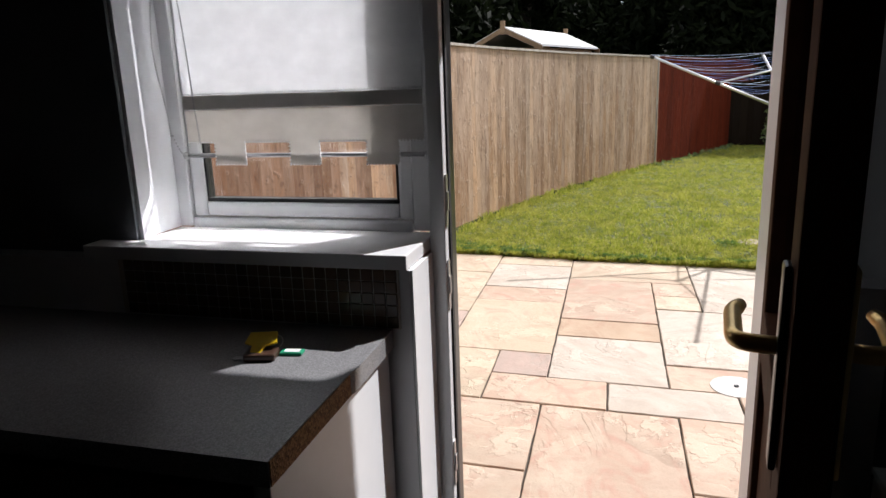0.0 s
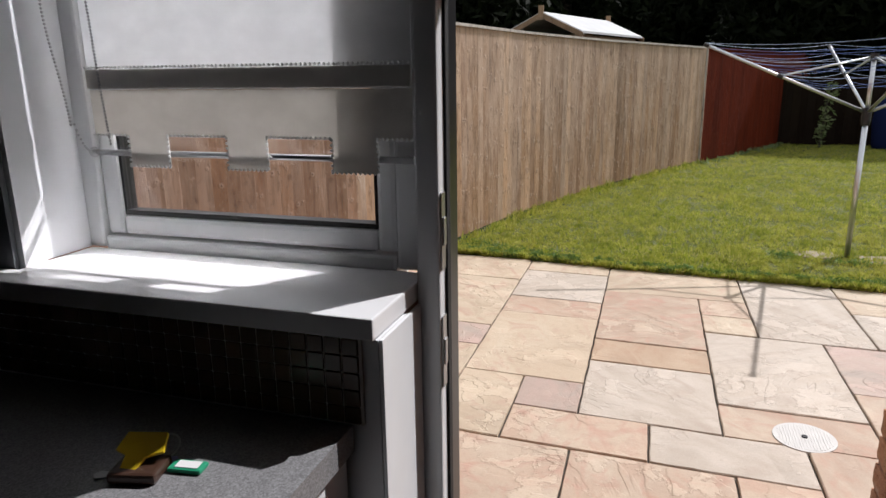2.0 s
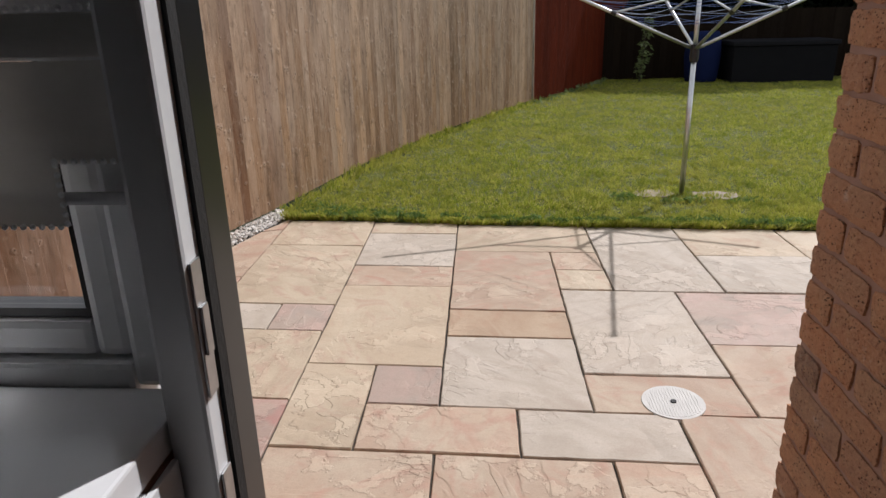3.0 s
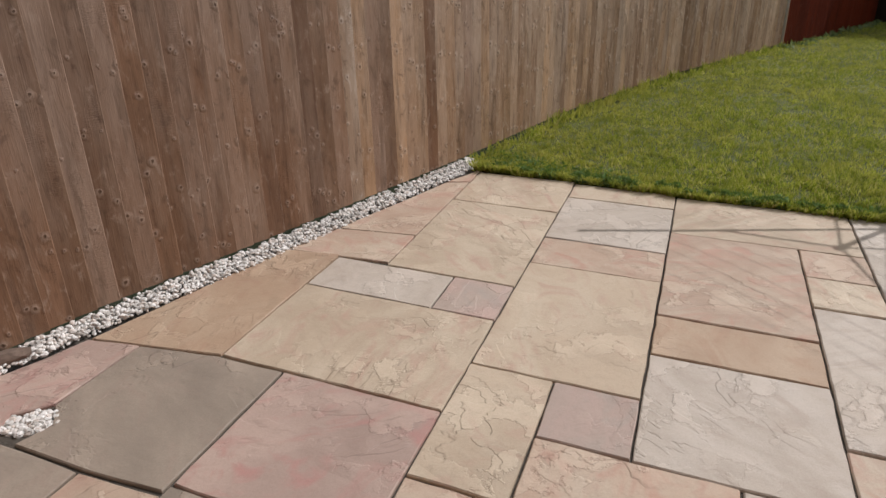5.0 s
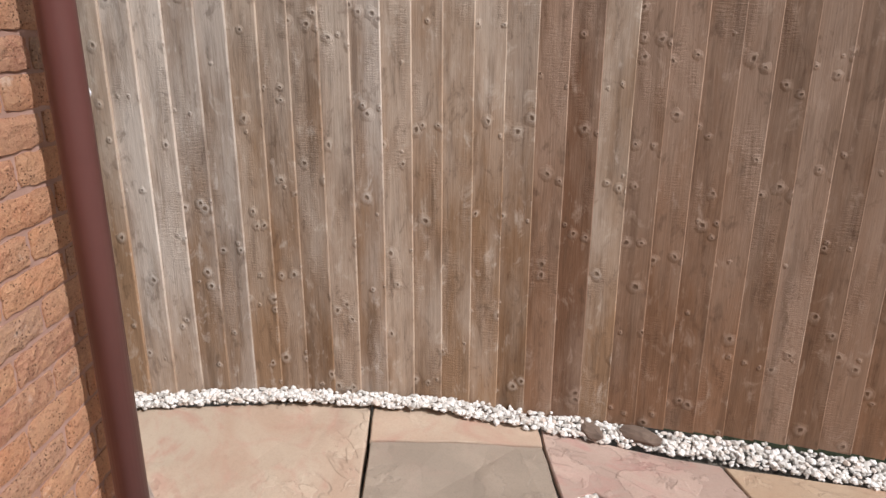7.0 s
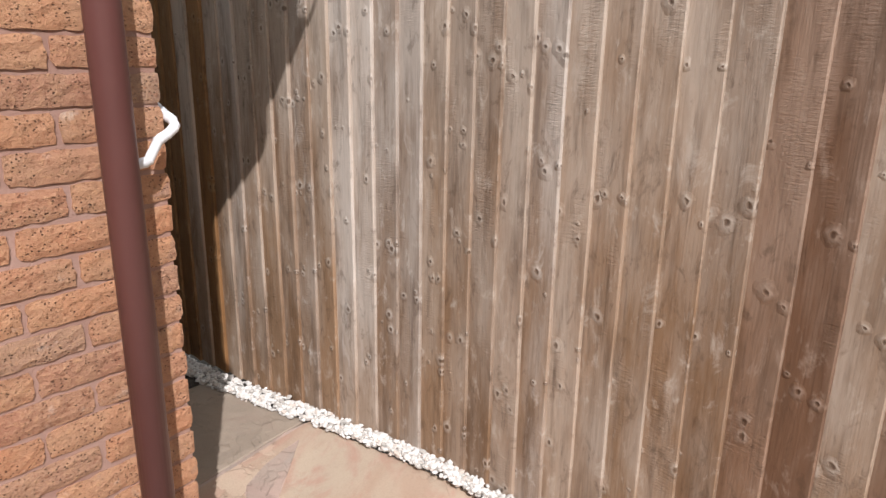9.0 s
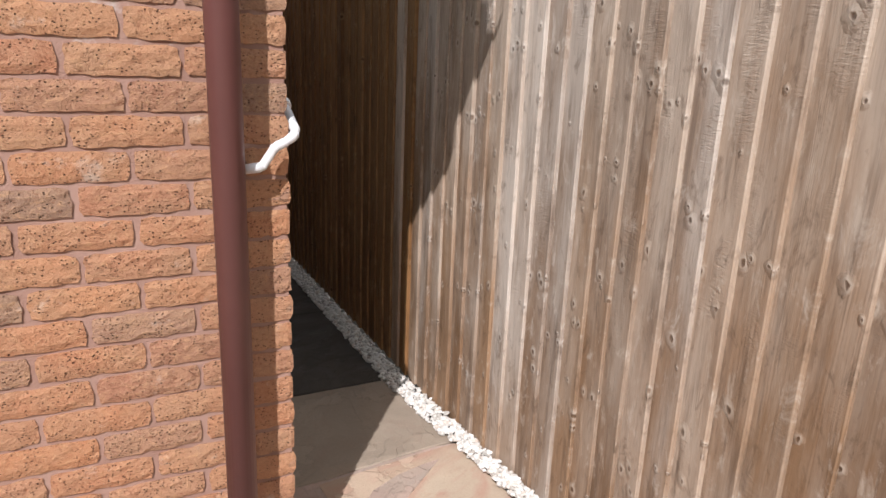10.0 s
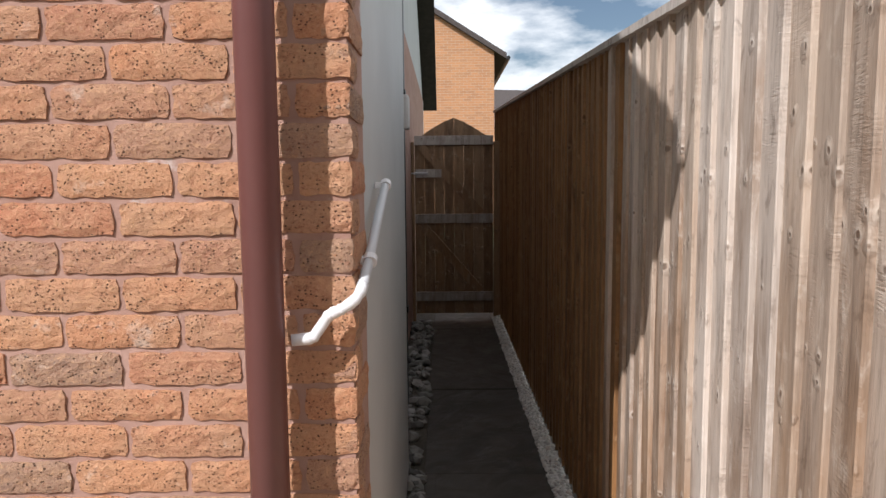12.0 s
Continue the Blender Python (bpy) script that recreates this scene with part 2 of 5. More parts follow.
def make_leaf(name, a, b, through_color):
    s = Shade(name, 0.7)
    s.b.inputs["Specular IOR Level"].default_value = 0.06
    col = s.ramp(s.island(), (0.0, a), (1.0, b))
    s.color(col)
    tr = s.put("BsdfTranslucent", Color=through_color + (1,))
    mx = s.put("MixShader")
    mx.inputs[0].default_value = 0.3
    s.l.new(s.b.outputs[0], mx.inputs[1])
    s.l.new(tr.outputs[0], mx.inputs[2])
    s.l.new(mx.outputs[0], s.n["Material Output"].inputs["Surface"])
    return s.mat


def make_grass():
    """Lawn blades: each its own green, with yellowish and darker patches over the lawn."""
    s = Shade("grass_blades", 0.65)
    s.b.inputs["Specular IOR Level"].default_value = 0.12
    col = s.ramp(s.island(), (0.0, (0.16, 0.22, 0.02)), (0.36, (0.33, 0.39, 0.04)), (0.68, (0.54, 0.53, 0.09)), (1.0, (0.68, 0.59, 0.25)))
    v = s.coords()
    col = s.mix(s.ramp(s.noise(v, 0.9, 5, 0.6), (0.42, 0.0), (0.64, 0.7)), col, (0.48, 0.45, 0.10))
    col = s.mix(s.ramp(s.noise(v, 3.5, 5, 0.65), (0.46, 0.0), (0.64, 0.5)), col, (0.17, 0.23, 0.03))
    col = s.mix(s.ramp(s.noise(v, 13, 4, 0.7), (0.50, 0.0), (0.64, 0.55)), col, (0.12, 0.17, 0.02))
    col = s.mix(s.ramp(s.noise(v, 9, 4, 0.7), (0.54, 0.0), (0.68, 0.4)), col, (0.42, 0.45, 0.09))
    s.color(col)
    tr = s.put("BsdfTranslucent", Color=col)
    mx = s.put("MixShader")
    mx.inputs[0].default_value = 0.42
    s.l.new(s.b.outputs[0], mx.inputs[1])
    s.l.new(tr.outputs[0], mx.inputs[2])
    s.l.new(mx.outputs[0], s.n["Material Output"].inputs["Surface"])
    return s.mat


def make_soil(name, a, b):
    s = Shade(name, 0.95)
    v = s.coords()
    c = s.ramp(s.noise(v, 1.3, 6, 0.6), (0.35, a), (0.7, b))
    c = s.mix(s.ramp(s.noise(v, 40, 5, 0.7), (0.4, 0.0), (0.7, 0.5)), c, tuple(x * 0.5 for x in a))
    s.color(c).bump(s.noise(v, 60, 5, 0.7), 0.6, 0.02)
    return s.mat


def make_worktop():
    s = Shade("speckled_laminate", 0.38)
    v = s.coords()
    c = s.ramp(s.cells(v, 520, out="Color"), (0.0, (0.12, 0.12, 0.125)), (0.5, (0.21, 0.21, 0.215)), (1.0, (0.33, 0.33, 0.34)))
    s.color(c).bump(s.noise(v, 300, 3), 0.1, 0.001)
    return s.mat


def make_chipboard():
    s = Shade("chipboard", 0.9)
    v = s.coords()
    s.color(s.ramp(s.cells(v, 260, out="Color"), (0.0, (0.10, 0.045, 0.015)), (0.5, (0.30, 0.14, 0.05)), (1.0, (0.46, 0.25, 0.10))))
    s.bump(s.cells(v, 260), 0.7, 0.004)
    return s.mat


def make_wall_brick_far():
    s = Shade("far_brickwork", 0.9)
    v = s.put("Mapping", Vector=s.put("TexCoord").outputs["Object"], Rotation=(radians(90), 0, 0)).outputs[0]
    t = s.put("TexBrick", Vector=v, Scale=1.0, Mortar_Size=0.006, Brick_Width=0.225, Row_Height=0.075)
    t.inputs["Color1"].default_value = (0.46, 0.22, 0.10, 1)
    t.inputs["Color2"].default_value = (0.36, 0.18, 0.09, 1)
    t.inputs["Mortar"].default_value = (0.42, 0.30, 0.22, 1)
    s.color(s.mix(s.ramp(s.noise(s.coords(), 1.2, 5), (0.4, 0.0), (0.7, 0.3)), t.outputs["Color"], (0.50, 0.28, 0.14)))
    return s.mat


BRICK, MORTAR = make_brick(), make_mortar()
STONES = {
    "b": make_sandstone("buff_sandstone", (0.45, 0.35, 0.25), (0.52, 0.425, 0.315), (0.44, 0.285, 0.215)),
    "o": make_sandstone("peach_sandstone", (0.44, 0.315, 0.23), (0.485, 0.39, 0.295), (0.44, 0.25, 0.19)),
    "w": make_sandstone("pale_grey_sandstone", (0.44, 0.37, 0.30), (0.50, 0.43, 0.36), (0.40, 0.325, 0.265)),
    "g": make_sandstone("grey_green_sandstone", (0.27, 0.218, 0.17), (0.33, 0.265, 0.205), (0.31, 0.235, 0.185)),
    "p": make_sandstone("mauve_sandstone", (0.39, 0.305, 0.25), (0.44, 0.31, 0.26), (0.36, 0.31, 0.265)),
    "r": make_sandstone("rose_sandstone", (0.375, 0.27, 0.22), (0.44, 0.32, 0.26), (0.42, 0.20, 0.175)),
    # the passage's shade is put into this stone's near-black tone
    "k": make_sandstone("shade_dark_sandstone", (0.055, 0.046, 0.038), (0.078, 0.065, 0.054), (0.065, 0.052, 0.042)),
    "y": make_sandstone("ochre_sandstone", (0.39, 0.27, 0.18), (0.44, 0.325, 0.225), (0.375, 0.235, 0.16)),
}
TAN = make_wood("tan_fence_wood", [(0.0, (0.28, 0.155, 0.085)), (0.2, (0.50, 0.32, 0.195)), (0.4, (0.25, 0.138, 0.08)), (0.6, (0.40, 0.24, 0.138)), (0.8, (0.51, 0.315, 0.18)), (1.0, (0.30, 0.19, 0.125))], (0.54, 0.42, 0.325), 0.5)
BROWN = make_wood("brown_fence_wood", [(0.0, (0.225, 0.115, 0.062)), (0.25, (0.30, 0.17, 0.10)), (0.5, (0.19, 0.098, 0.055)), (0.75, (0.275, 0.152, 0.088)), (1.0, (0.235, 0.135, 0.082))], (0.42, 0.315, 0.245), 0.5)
SILVER = make_wood("silver_grey_fence_wood", [(0.0, (0.36, 0.235, 0.15)), (0.25, (0.42, 0.29, 0.195)), (0.5, (0.34, 0.22, 0.14)), (0.75, (0.40, 0.275, 0.185)), (1.0, (0.39, 0.28, 0.20))], (0.66, 0.595, 0.53), 0.75)
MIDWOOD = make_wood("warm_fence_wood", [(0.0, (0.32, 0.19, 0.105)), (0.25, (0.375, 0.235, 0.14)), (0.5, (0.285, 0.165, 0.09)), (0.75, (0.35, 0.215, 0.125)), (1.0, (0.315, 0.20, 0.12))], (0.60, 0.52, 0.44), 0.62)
# warmer, darker copy for boards in the house's shadow: shade put in colour
SHADOW_TONED = make_wood("shadow_toned_fence_wood", [(0.0, (0.27, 0.135, 0.055)), (0.25, (0.33, 0.175, 0.075)), (0.5, (0.24, 0.118, 0.048)), (0.75, (0.30, 0.152, 0.064)), (1.0, (0.28, 0.15, 0.07))], (0.38, 0.25, 0.14), 0.2)
SHADOW_TONED.node_tree.nodes["Principled BSDF"].inputs["Specular IOR Level"].default_value = 0.15
RED = make_wood("red_brown_fence_stain", [(0.0, (0.10, 0.015, 0.005)), (0.5, (0.12, 0.018, 0.006)), (1.0, (0.085, 0.013, 0.0045))], (0.14, 0.024, 0.008), 0.3, high=1.0, knot=(0.05, 0.008, 0.003), deep=(0.035, 0.005, 0.002))
RED.node_tree.nodes["Principled BSDF"].inputs["Specular IOR Level"].default_value = 0.1
GATEWOOD = make_wood("gate_wood", [(0.0, (0.24, 0.13, 0.06)), (0.5, (0.29, 0.165, 0.08)), (1.0, (0.215, 0.118, 0.056))], (0.33, 0.25, 0.17), 0.3, high=1.0)
GREYWOOD = make_wood("silvered_wood", [(0.0, (0.36, 0.315, 0.27)), (0.5, (0.44, 0.385, 0.33)), (1.0, (0.32, 0.275, 0.23))], (0.52, 0.48, 0.44), 0.7, high=1.0)
GRAVEL = make_islands("white_gravel", [(0.0, (0.40, 0.37, 0.33)), (0.35, (0.66, 0.63, 0.59)), (0.75, (0.78, 0.75, 0.71)), (1.0, (0.56, 0.47, 0.40))], 0.75, 0.3)
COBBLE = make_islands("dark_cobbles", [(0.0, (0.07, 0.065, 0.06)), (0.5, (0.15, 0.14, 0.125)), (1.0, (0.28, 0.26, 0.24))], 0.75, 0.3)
GRASS = make_grass()
WEED = make_leaf("weed_leaves", (0.08, 0.14, 0.05), (0.20, 0.28, 0.10), (0.18, 0.28, 0.05))
# near-black leaf colour holds the backlit shade of trees and hedge
SHADELEAF = make_leaf("shade_black_leaves", (0.004, 0.006, 0.003), (0.010, 0.014, 0.005), (0.004, 0.006, 0.002))
LIGHTLEAF = make_leaf("light_leaves", (0.10, 0.14, 0.05), (0.26, 0.30, 0.16), (0.2, 0.28, 0.08))
SOIL = make_soil("lawn_soil", (0.07, 0.085, 0.02), (0.12, 0.13, 0.035))
JOINT = make_soil("slab_joint_grit", (0.055, 0.046, 0.036), (0.13, 0.108, 0.083))
FARGROUND = make_soil("far_ground", (0.06, 0.08, 0.03), (0.09, 0.10, 0.05))
BARK = make_soil("bark", (0.035, 0.028, 0.02), (0.07, 0.055, 0.04))
WHITE = make_plain("white_upvc", (0.80, 0.81, 0.82), 0.32, vary=0.05)
SILLWHITE = make_plain("white_gloss_sill", (0.82, 0.82, 0.83), 0.2, vary=0.03)
PLASTER = make_plain("white_wall_paint", (0.80, 0.81, 0.83), 0.85, vary=0.06, bump=0.1)
# interior paint taken dark so the kitchen's shade sits in the colour
SHADEPAINT = make_plain("shade_dark_wall_paint", (0.13, 0.135, 0.145), 0.85, vary=0.08, bump=0.1)
RENDER = make_plain("pale_grey_render", (0.52, 0.53, 0.52), 0.8, vary=0.1, scale=2.5, bump=0.2)
BROWNPVC = make_plain("brown_woodgrain_upvc", (0.085, 0.036, 0.021), 0.62, vary=0.3, scale=30)
BROWNPVC.node_tree.nodes["Principled BSDF"].inputs["Specular IOR Level"].default_value = 0.02
PIPEBROWN = make_plain("brown_plastic_pipe", (0.155, 0.060, 0.055), 0.42, vary=0.12, scale=5)
PIPEWHITE = make_plain("white_plastic_pipe", (0.78, 0.78, 0.79), 0.45, vary=0.06)
PIPEGREY = make_plain("grey_plastic_pipe", (0.55, 0.56, 0.58), 0.45, vary=0.08)
BLACK = make_plain("black_rubber", (0.015, 0.015, 0.016), 0.7, vary=0.3, scale=60, bump=0.3)
BLACKGLOSS = make_plain("black_gloss_plastic", (0.012, 0.012, 0.013), 0.35)
BRISTLE = make_islands("mat_bristles", [(0.0, (0.03, 0.03, 0.032)), (0.6, (0.09, 0.09, 0.095)), (1.0, (0.30, 0.30, 0.31))], 0.85)
BRASS = make_plain("brushed_brass", (0.62, 0.42, 0.17), 0.28, 1.0, vary=0.15, scale=40)
STEEL = make_plain("galvanised_steel", (0.55, 0.55, 0.56), 0.4, 1.0, vary=0.2, scale=40)
ALU = make_plain("aluminium_tube", (0.66, 0.67, 0.68), 0.35, 1.0, vary=0.12, scale=20)
LINE = make_plain("blue_washing_line", (0.10, 0.17, 0.42), 0.5, vary=0.15)
PALELINE = make_plain("pale_washing_line", (0.34, 0.42, 0.58), 0.5, vary=0.1)
GREYCOVER = make_plain("grey_drain_cover", (0.60, 0.58, 0.55), 0.7, vary=0.15, scale=14, bump=0.3)
CONCRETE = make_plain("concrete", (0.36, 0.34, 0.30), 0.9, vary=0.25, scale=9, bump=0.5, bscale=60)
FELT = make_plain("grey_roof_felt", (0.50, 0.50, 0.50), 0.85, vary=0.12, scale=5, bump=0.3)
ROOFTILE = make_plain("dark_roof_tile", (0.075, 0.06, 0.055), 0.8, vary=0.35, scale=12, bump=0.4, bscale=30)
# end-of-garden plastics: deep shade is put into their colours
BLUE = make_plain("shade_dark_blue_plastic", (0.010, 0.016, 0.06), 0.95)
BOXGREY, LIDGREY = make_plain("shade_dark_box_plastic", (0.012, 0.012, 0.014), 0.95), make_plain("shade_dark_lid_plastic", (0.016, 0.016, 0.019), 0.95)
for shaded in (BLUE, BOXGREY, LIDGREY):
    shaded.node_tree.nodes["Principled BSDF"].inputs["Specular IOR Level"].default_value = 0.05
YELLOW = make_plain("yellow_plastic_tag", (0.80, 0.55, 0.02), 0.4, vary=0.06)
GREEN = make_plain("green_plastic_tag", (0.02, 0.30, 0.16), 0.4, vary=0.06)
DARKTAG = make_plain("dark_brown_fob", (0.06, 0.03, 0.02), 0.35)
PAPER = make_plain("white_paper_insert", (0.78, 0.78, 0.78), 0.6, vary=0.03)
TILES = make_plain("brown_mosaic_glaze", (0.17, 0.105, 0.065), 0.22, vary=0.6, scale=3)
GROUT = make_plain("pale_grout", (0.62, 0.58, 0.53), 0.9, vary=0.15)
FLOORVINYL = make_plain("grey_floor_vinyl", (0.12, 0.115, 0.11), 0.5, vary=0.2, scale=4)
WORKTOP, CHIP, FABRIC, GLASS = make_worktop(), make_chipboard(), make_fabric("blind_fabric", (0.80, 0.81, 0.82), (0.88, 0.89, 0.90), 0.55), make_glass("window_glass")
FARBRICK = make_wall_brick_far()
HEMFABRIC = make_fabric("doubled_blind_fabric", (0.66, 0.64, 0.61), (0.74, 0.72, 0.69), 0.45)
BROWNSTONE = make_plain("brown_stone", (0.20, 0.14, 0.105), 0.9, vary=0.4, scale=22, bump=0.6, bscale=60)


# ---- building helpers ----
def mesh_of(name, bm, material, smooth=False):
    me = bpy.data.meshes.new(name)
    bm.to_mesh(me)
    bm.free()
    for m in material if isinstance(material, (list, tuple)) else [material]:
        me.materials.append(m)
    if smooth:
        for p in me.polygons:
            p.use_smooth = True
    return me


def part(name, bm, material, parent=None, label="", smooth=False):
    ob = new(name, mesh_of(name, bm, material, smooth))
    if parent is not None:
        ob.parent = parent
        ob.matrix_parent_inverse = Matrix.Identity(4)
    if label:
        tagged(ob, label)
    return ob


def thing(name, label, category, place=None, group=""):
    ob = new(name)
    ob.empty_display_size = 0.1
    if place is not None:
        ob.matrix_world = place
    return tagged(ob, label, category, group)


def setting(name, bm, material, label, category):
    return tagged(part(name, bm, material), label, category, kind="structure")


def box(bm, x0, y0, z0, x1, y1, z1, bevel=0.0, m=None, mat=0):
    made = bmesh.ops.create_cube(bm, size=1.0)
    verts = made["verts"]
    for v in verts:
        v.co = Vector((x0 + (v.co.x + 0.5) * (x1 - x0), y0 + (v.co.y + 0.5) * (y1 - y0), z0 + (v.co.z + 0.5) * (z1 - z0)))
    faces = {f for v in verts for f in v.link_faces}
    if bevel:
        out = bmesh.ops.bevel(bm, geom=list({e for v in verts for e in v.link_edges}), offset=bevel, segments=2, affect="EDGES", profile=0.6)
        faces |= set(out["faces"])
        verts = list({v for f in faces if f.is_valid for v in f.verts})
    for f in faces:
        if f.is_valid:
            f.material_index = mat
    if m is not None:
        bmesh.ops.transform(bm, matrix=m, verts=verts)
    return verts


def boxed(*args, **kw):
    bm = bmesh.new()
    box(bm, *args, **kw)
    return bm


def tube(bm, points, radius, sides=12, caps=True):
    """A round tube along points; radius may be one number or one a point."""
    pts = [Vector(p) for p in points]
    radii = radius if isinstance(radius, (list, tuple)) else [radius] * len(pts)
    rings, up = [], None
    for i, p in enumerate(pts):
        way = (pts[min(i + 1, len(pts) - 1)] - pts[max(i - 1, 0)]).normalized()
        if up is None:
            up = way.orthogonal().normalized()
        up = (up - way * up.dot(way)).normalized()
        side = way.cross(up)
        rings.append([bm.verts.new(p + radii[i] * (up * math.cos(a) + side * math.sin(a))) for a in [2 * math.pi * k / sides for k in range(sides)]])
    for a, b in zip(rings, rings[1:]):
        for k in range(sides):
            bm.faces.new((a[k], a[(k + 1) % sides], b[(k + 1) % sides], b[k]))
    if caps:
        bm.faces.new(rings[0][::-1])
        bm.faces.new(rings[-1])
    return bm


def bent(points, round_by=0.03, steps=5):
    """Points of a path with its corners rounded."""
    pts = [Vector(p) for p in points]
    out = [pts[0]]
    for a, b, c in zip(pts, pts[1:], pts[2:]):
        r = min(round_by, (a - b).length / 2, (c - b).length / 2)
        p, q = b + (a - b).normalized() * r, b + (c - b).normalized() * r
        for k in range(steps + 1):
            t = k / steps
            out.append(p.lerp(b, t).lerp(b.lerp(q, t), t))
    return out + [pts[-1]]


def prism(bm, outline, z0, z1, mat=0):
    """A flat outline of (x, y), drawn up from z0 to z1."""
    low = [bm.verts.new((x, y, z0)) for x, y in outline]
    high = [bm.verts.new((x, y, z1)) for x, y in outline]
    fs = [bm.faces.new(high), bm.faces.new(low[::-1])]
    n = len(low)
    for i in range(n):
        fs.append(bm.faces.new((low[i], low[(i + 1) % n], high[(i + 1) % n], high[i])))
    for f in fs:
        f.material_index = mat
    bmesh.ops.recalc_face_normals(bm, faces=fs)
    return fs


def raw(name, verts, faces, material, smooth=False):
    me = bpy.data.meshes.new(name)
    me.from_pydata(verts, [], faces)
    me.materials.append(material)
    if smooth:
        me.polygons.foreach_set("use_smooth", [True] * len(me.polygons))
    me.update()
    return new(name, me)


# ---- ground ----
bm = bmesh.new()
box(bm, -150, -150, -0.5, 150, 150, -0.06)
setting("ground", bm, FARGROUND, "rough grassy ground around the houses", "ground")

bm = bmesh.new()
prism(bm, [(-1.25, -3.6), (2.3, -3.6), (6.0, 2.6), (6.0, 6.45), (2.5, 6.50), (1.2, 6.58), (0.58, 6.66), (-0.2, 6.74), (-1.25, 3.4)], -0.06, -0.012)
patio = setting("patio", bm, JOINT, "riven sandstone patio with dark open joints", "patio")

LAWN = [(-0.12, 6.75), (0.58, 6.68), (1.2, 6.62), (2.02, 6.55), (3.2, 6.48), (9.5, 6.1), (11.5, 19.5), (5.6, 19.5), (3.3, 15.2), (2.1, 12.7), (0.9, 9.9), (0.3, 8.2), (-0.02, 6.95)]
bm = bmesh.new()
prism(bm, LAWN, -0.06, 0.012)
setting("lawn", bm, SOIL, "mown green lawn with yellowish patches", "lawn")

# ---- fence line ----
KEY_Y = [-3.3, 3.0, 3.5, 4.2, 4.9, 5.5, 6.1, 6.9, 8.2, 9.9, 12.55, 15.2, 19.5]
KEY_X = [-1.06, -1.07, -1.00, -0.92, -0.72, -0.54, -0.37, -0.14, 0.17, 0.76, 1.96, 3.26, 5.5]
fine_y = np.arange(-3.3, 19.5, 0.02)
fine_x = np.interp(fine_y, KEY_Y, KEY_X)
kern = np.ones(41) / 41
fine_x = np.convolve(np.pad(fine_x, 20, mode="edge"), kern, mode="valid")
run = np.concatenate([[0], np.cumsum(np.hypot(np.diff(fine_x), np.diff(fine_y)))])
END_TAN = float(np.interp(12.55, fine_y, run))


def fence_at(s):
    x, y = float(np.interp(s, run, fine_x)), float(np.interp(s, run, fine_y))
    a = (float(np.interp(s - 0.1, run, fine_x)), float(np.interp(s - 0.1, run, fine_y)))
    b = (float(np.interp(s + 0.1, run, fine_x)), float(np.interp(s + 0.1, run, fine_y)))
    return x, y, math.atan2(-(b[0] - a[0]), b[1] - a[1])


def fence_top(y):
    return 1.80 + 0.05 * (2.4 - y) if y < 2.4 else 1.80 - 0.014 * (y - 2.4)


def board_mesh(seed, material):
    """A feather-edged board 0.1 wide, 1 high: thin at one edge, thick at the other."""
    rnd = random.Random(seed)
    bm = bmesh.new()
    rings = []
    for k in range(7):
        z = k / 6
        j = [rnd.uniform(-0.0012, 0.0012) for _ in range(3)]
        rings.append([bm.verts.new(c) for c in ((0.0, -0.052, z), (0.0, 0.048 + j[0], z), (0.0145 + j[1], 0.048 + j[0], z), (0.0165 + j[1], 0.0455 + j[0], z), (0.005 + j[2], -0.052, z))])
    for a, b in zip(rings, rings[1:]):
        for i in range(5):
            bm.faces.new((a[i], a[(i + 1) % 5], b[(i + 1) % 5], b[i]))
    bm.faces.new(rings[0][::-1])
    bm.faces.new(rings[-1])
    bmesh.ops.recalc_face_normals(bm, faces=bm.faces)
    return mesh_of("board", bm, material)


def boards(parent, meshes, s0, s1, pitch, low=0.05):
    s, k = s0, 0
    while s < s1:
        x, y, turn = fence_at(s)
        silver = float(np.interp(y, [1.9, 2.4, 2.7, 3.4], [0.0, 0.8, 0.8, 0.0]))
        warm = float(np.interp(y, [3.5, 4.2, 5.4, 6.0], [1.0, 0.0, 0.0, 0.3]))
        plain = float(np.interp(y, [5.8, 7.0], [0.0, 1.0]))
        # boards in the house's shadow take the shade-coloured wood
        shadow_toned = float(np.interp(y, [1.4, 2.1], [1.0, 0.0]))
        kind = 4 if random.random() < shadow_toned else 2 if random.random() < plain else 0 if random.random() < silver else 3 if random.random() < warm else 1
        ob = new("board", meshes[kind][random.randrange(len(meshes[kind]))])
        ob.parent = parent
        top = fence_top(y) - 0.02 + random.uniform(-0.006, 0.004)
        ob.matrix_world = pose(x, y, low, 0, random.uniform(-0.12, 0.12), math.degrees(turn) + random.uniform(-1.3, 1.3)) @ Matrix.Diagonal((1, 1, top - low, 1))
        s += pitch * random.uniform(0.985, 1.015)
        k += 1
    return k


def rail_along(bm, s0, s1, n0, n1, z0, z1, step=0.3):
    """A bar that follows the fence line, from n0 to n1 across it, z0 to z1 below the fence's top."""
    rings, s = [], s0
    while s <= s1 + 1e-6:
        x, y, turn = fence_at(s)
        out = Vector((math.cos(turn), math.sin(turn), 0))
        base = Vector((x, y, fence_top(y)))
        rings.append([bm.verts.new(base + out * n + Vector((0, 0, z))) for n, z in ((n0, z0), (n1, z0), (n1, z1), (n0, z1))])
        s += step
    for a, b in zip(rings, rings[1:]):
        for i in range(4):
            bm.faces.new((a[i], a[(i + 1) % 4], b[(i + 1) % 4], b[i]))
    bm.faces.new(rings[0][::-1])
    bm.faces.new(rings[-1])
    bmesh.ops.recalc_face_normals(bm, faces=bm.faces)


# ---- house shell ----
WALL_Y, IN_Y = 2.6962, 2.49          # mortar face outside, plaster face inside
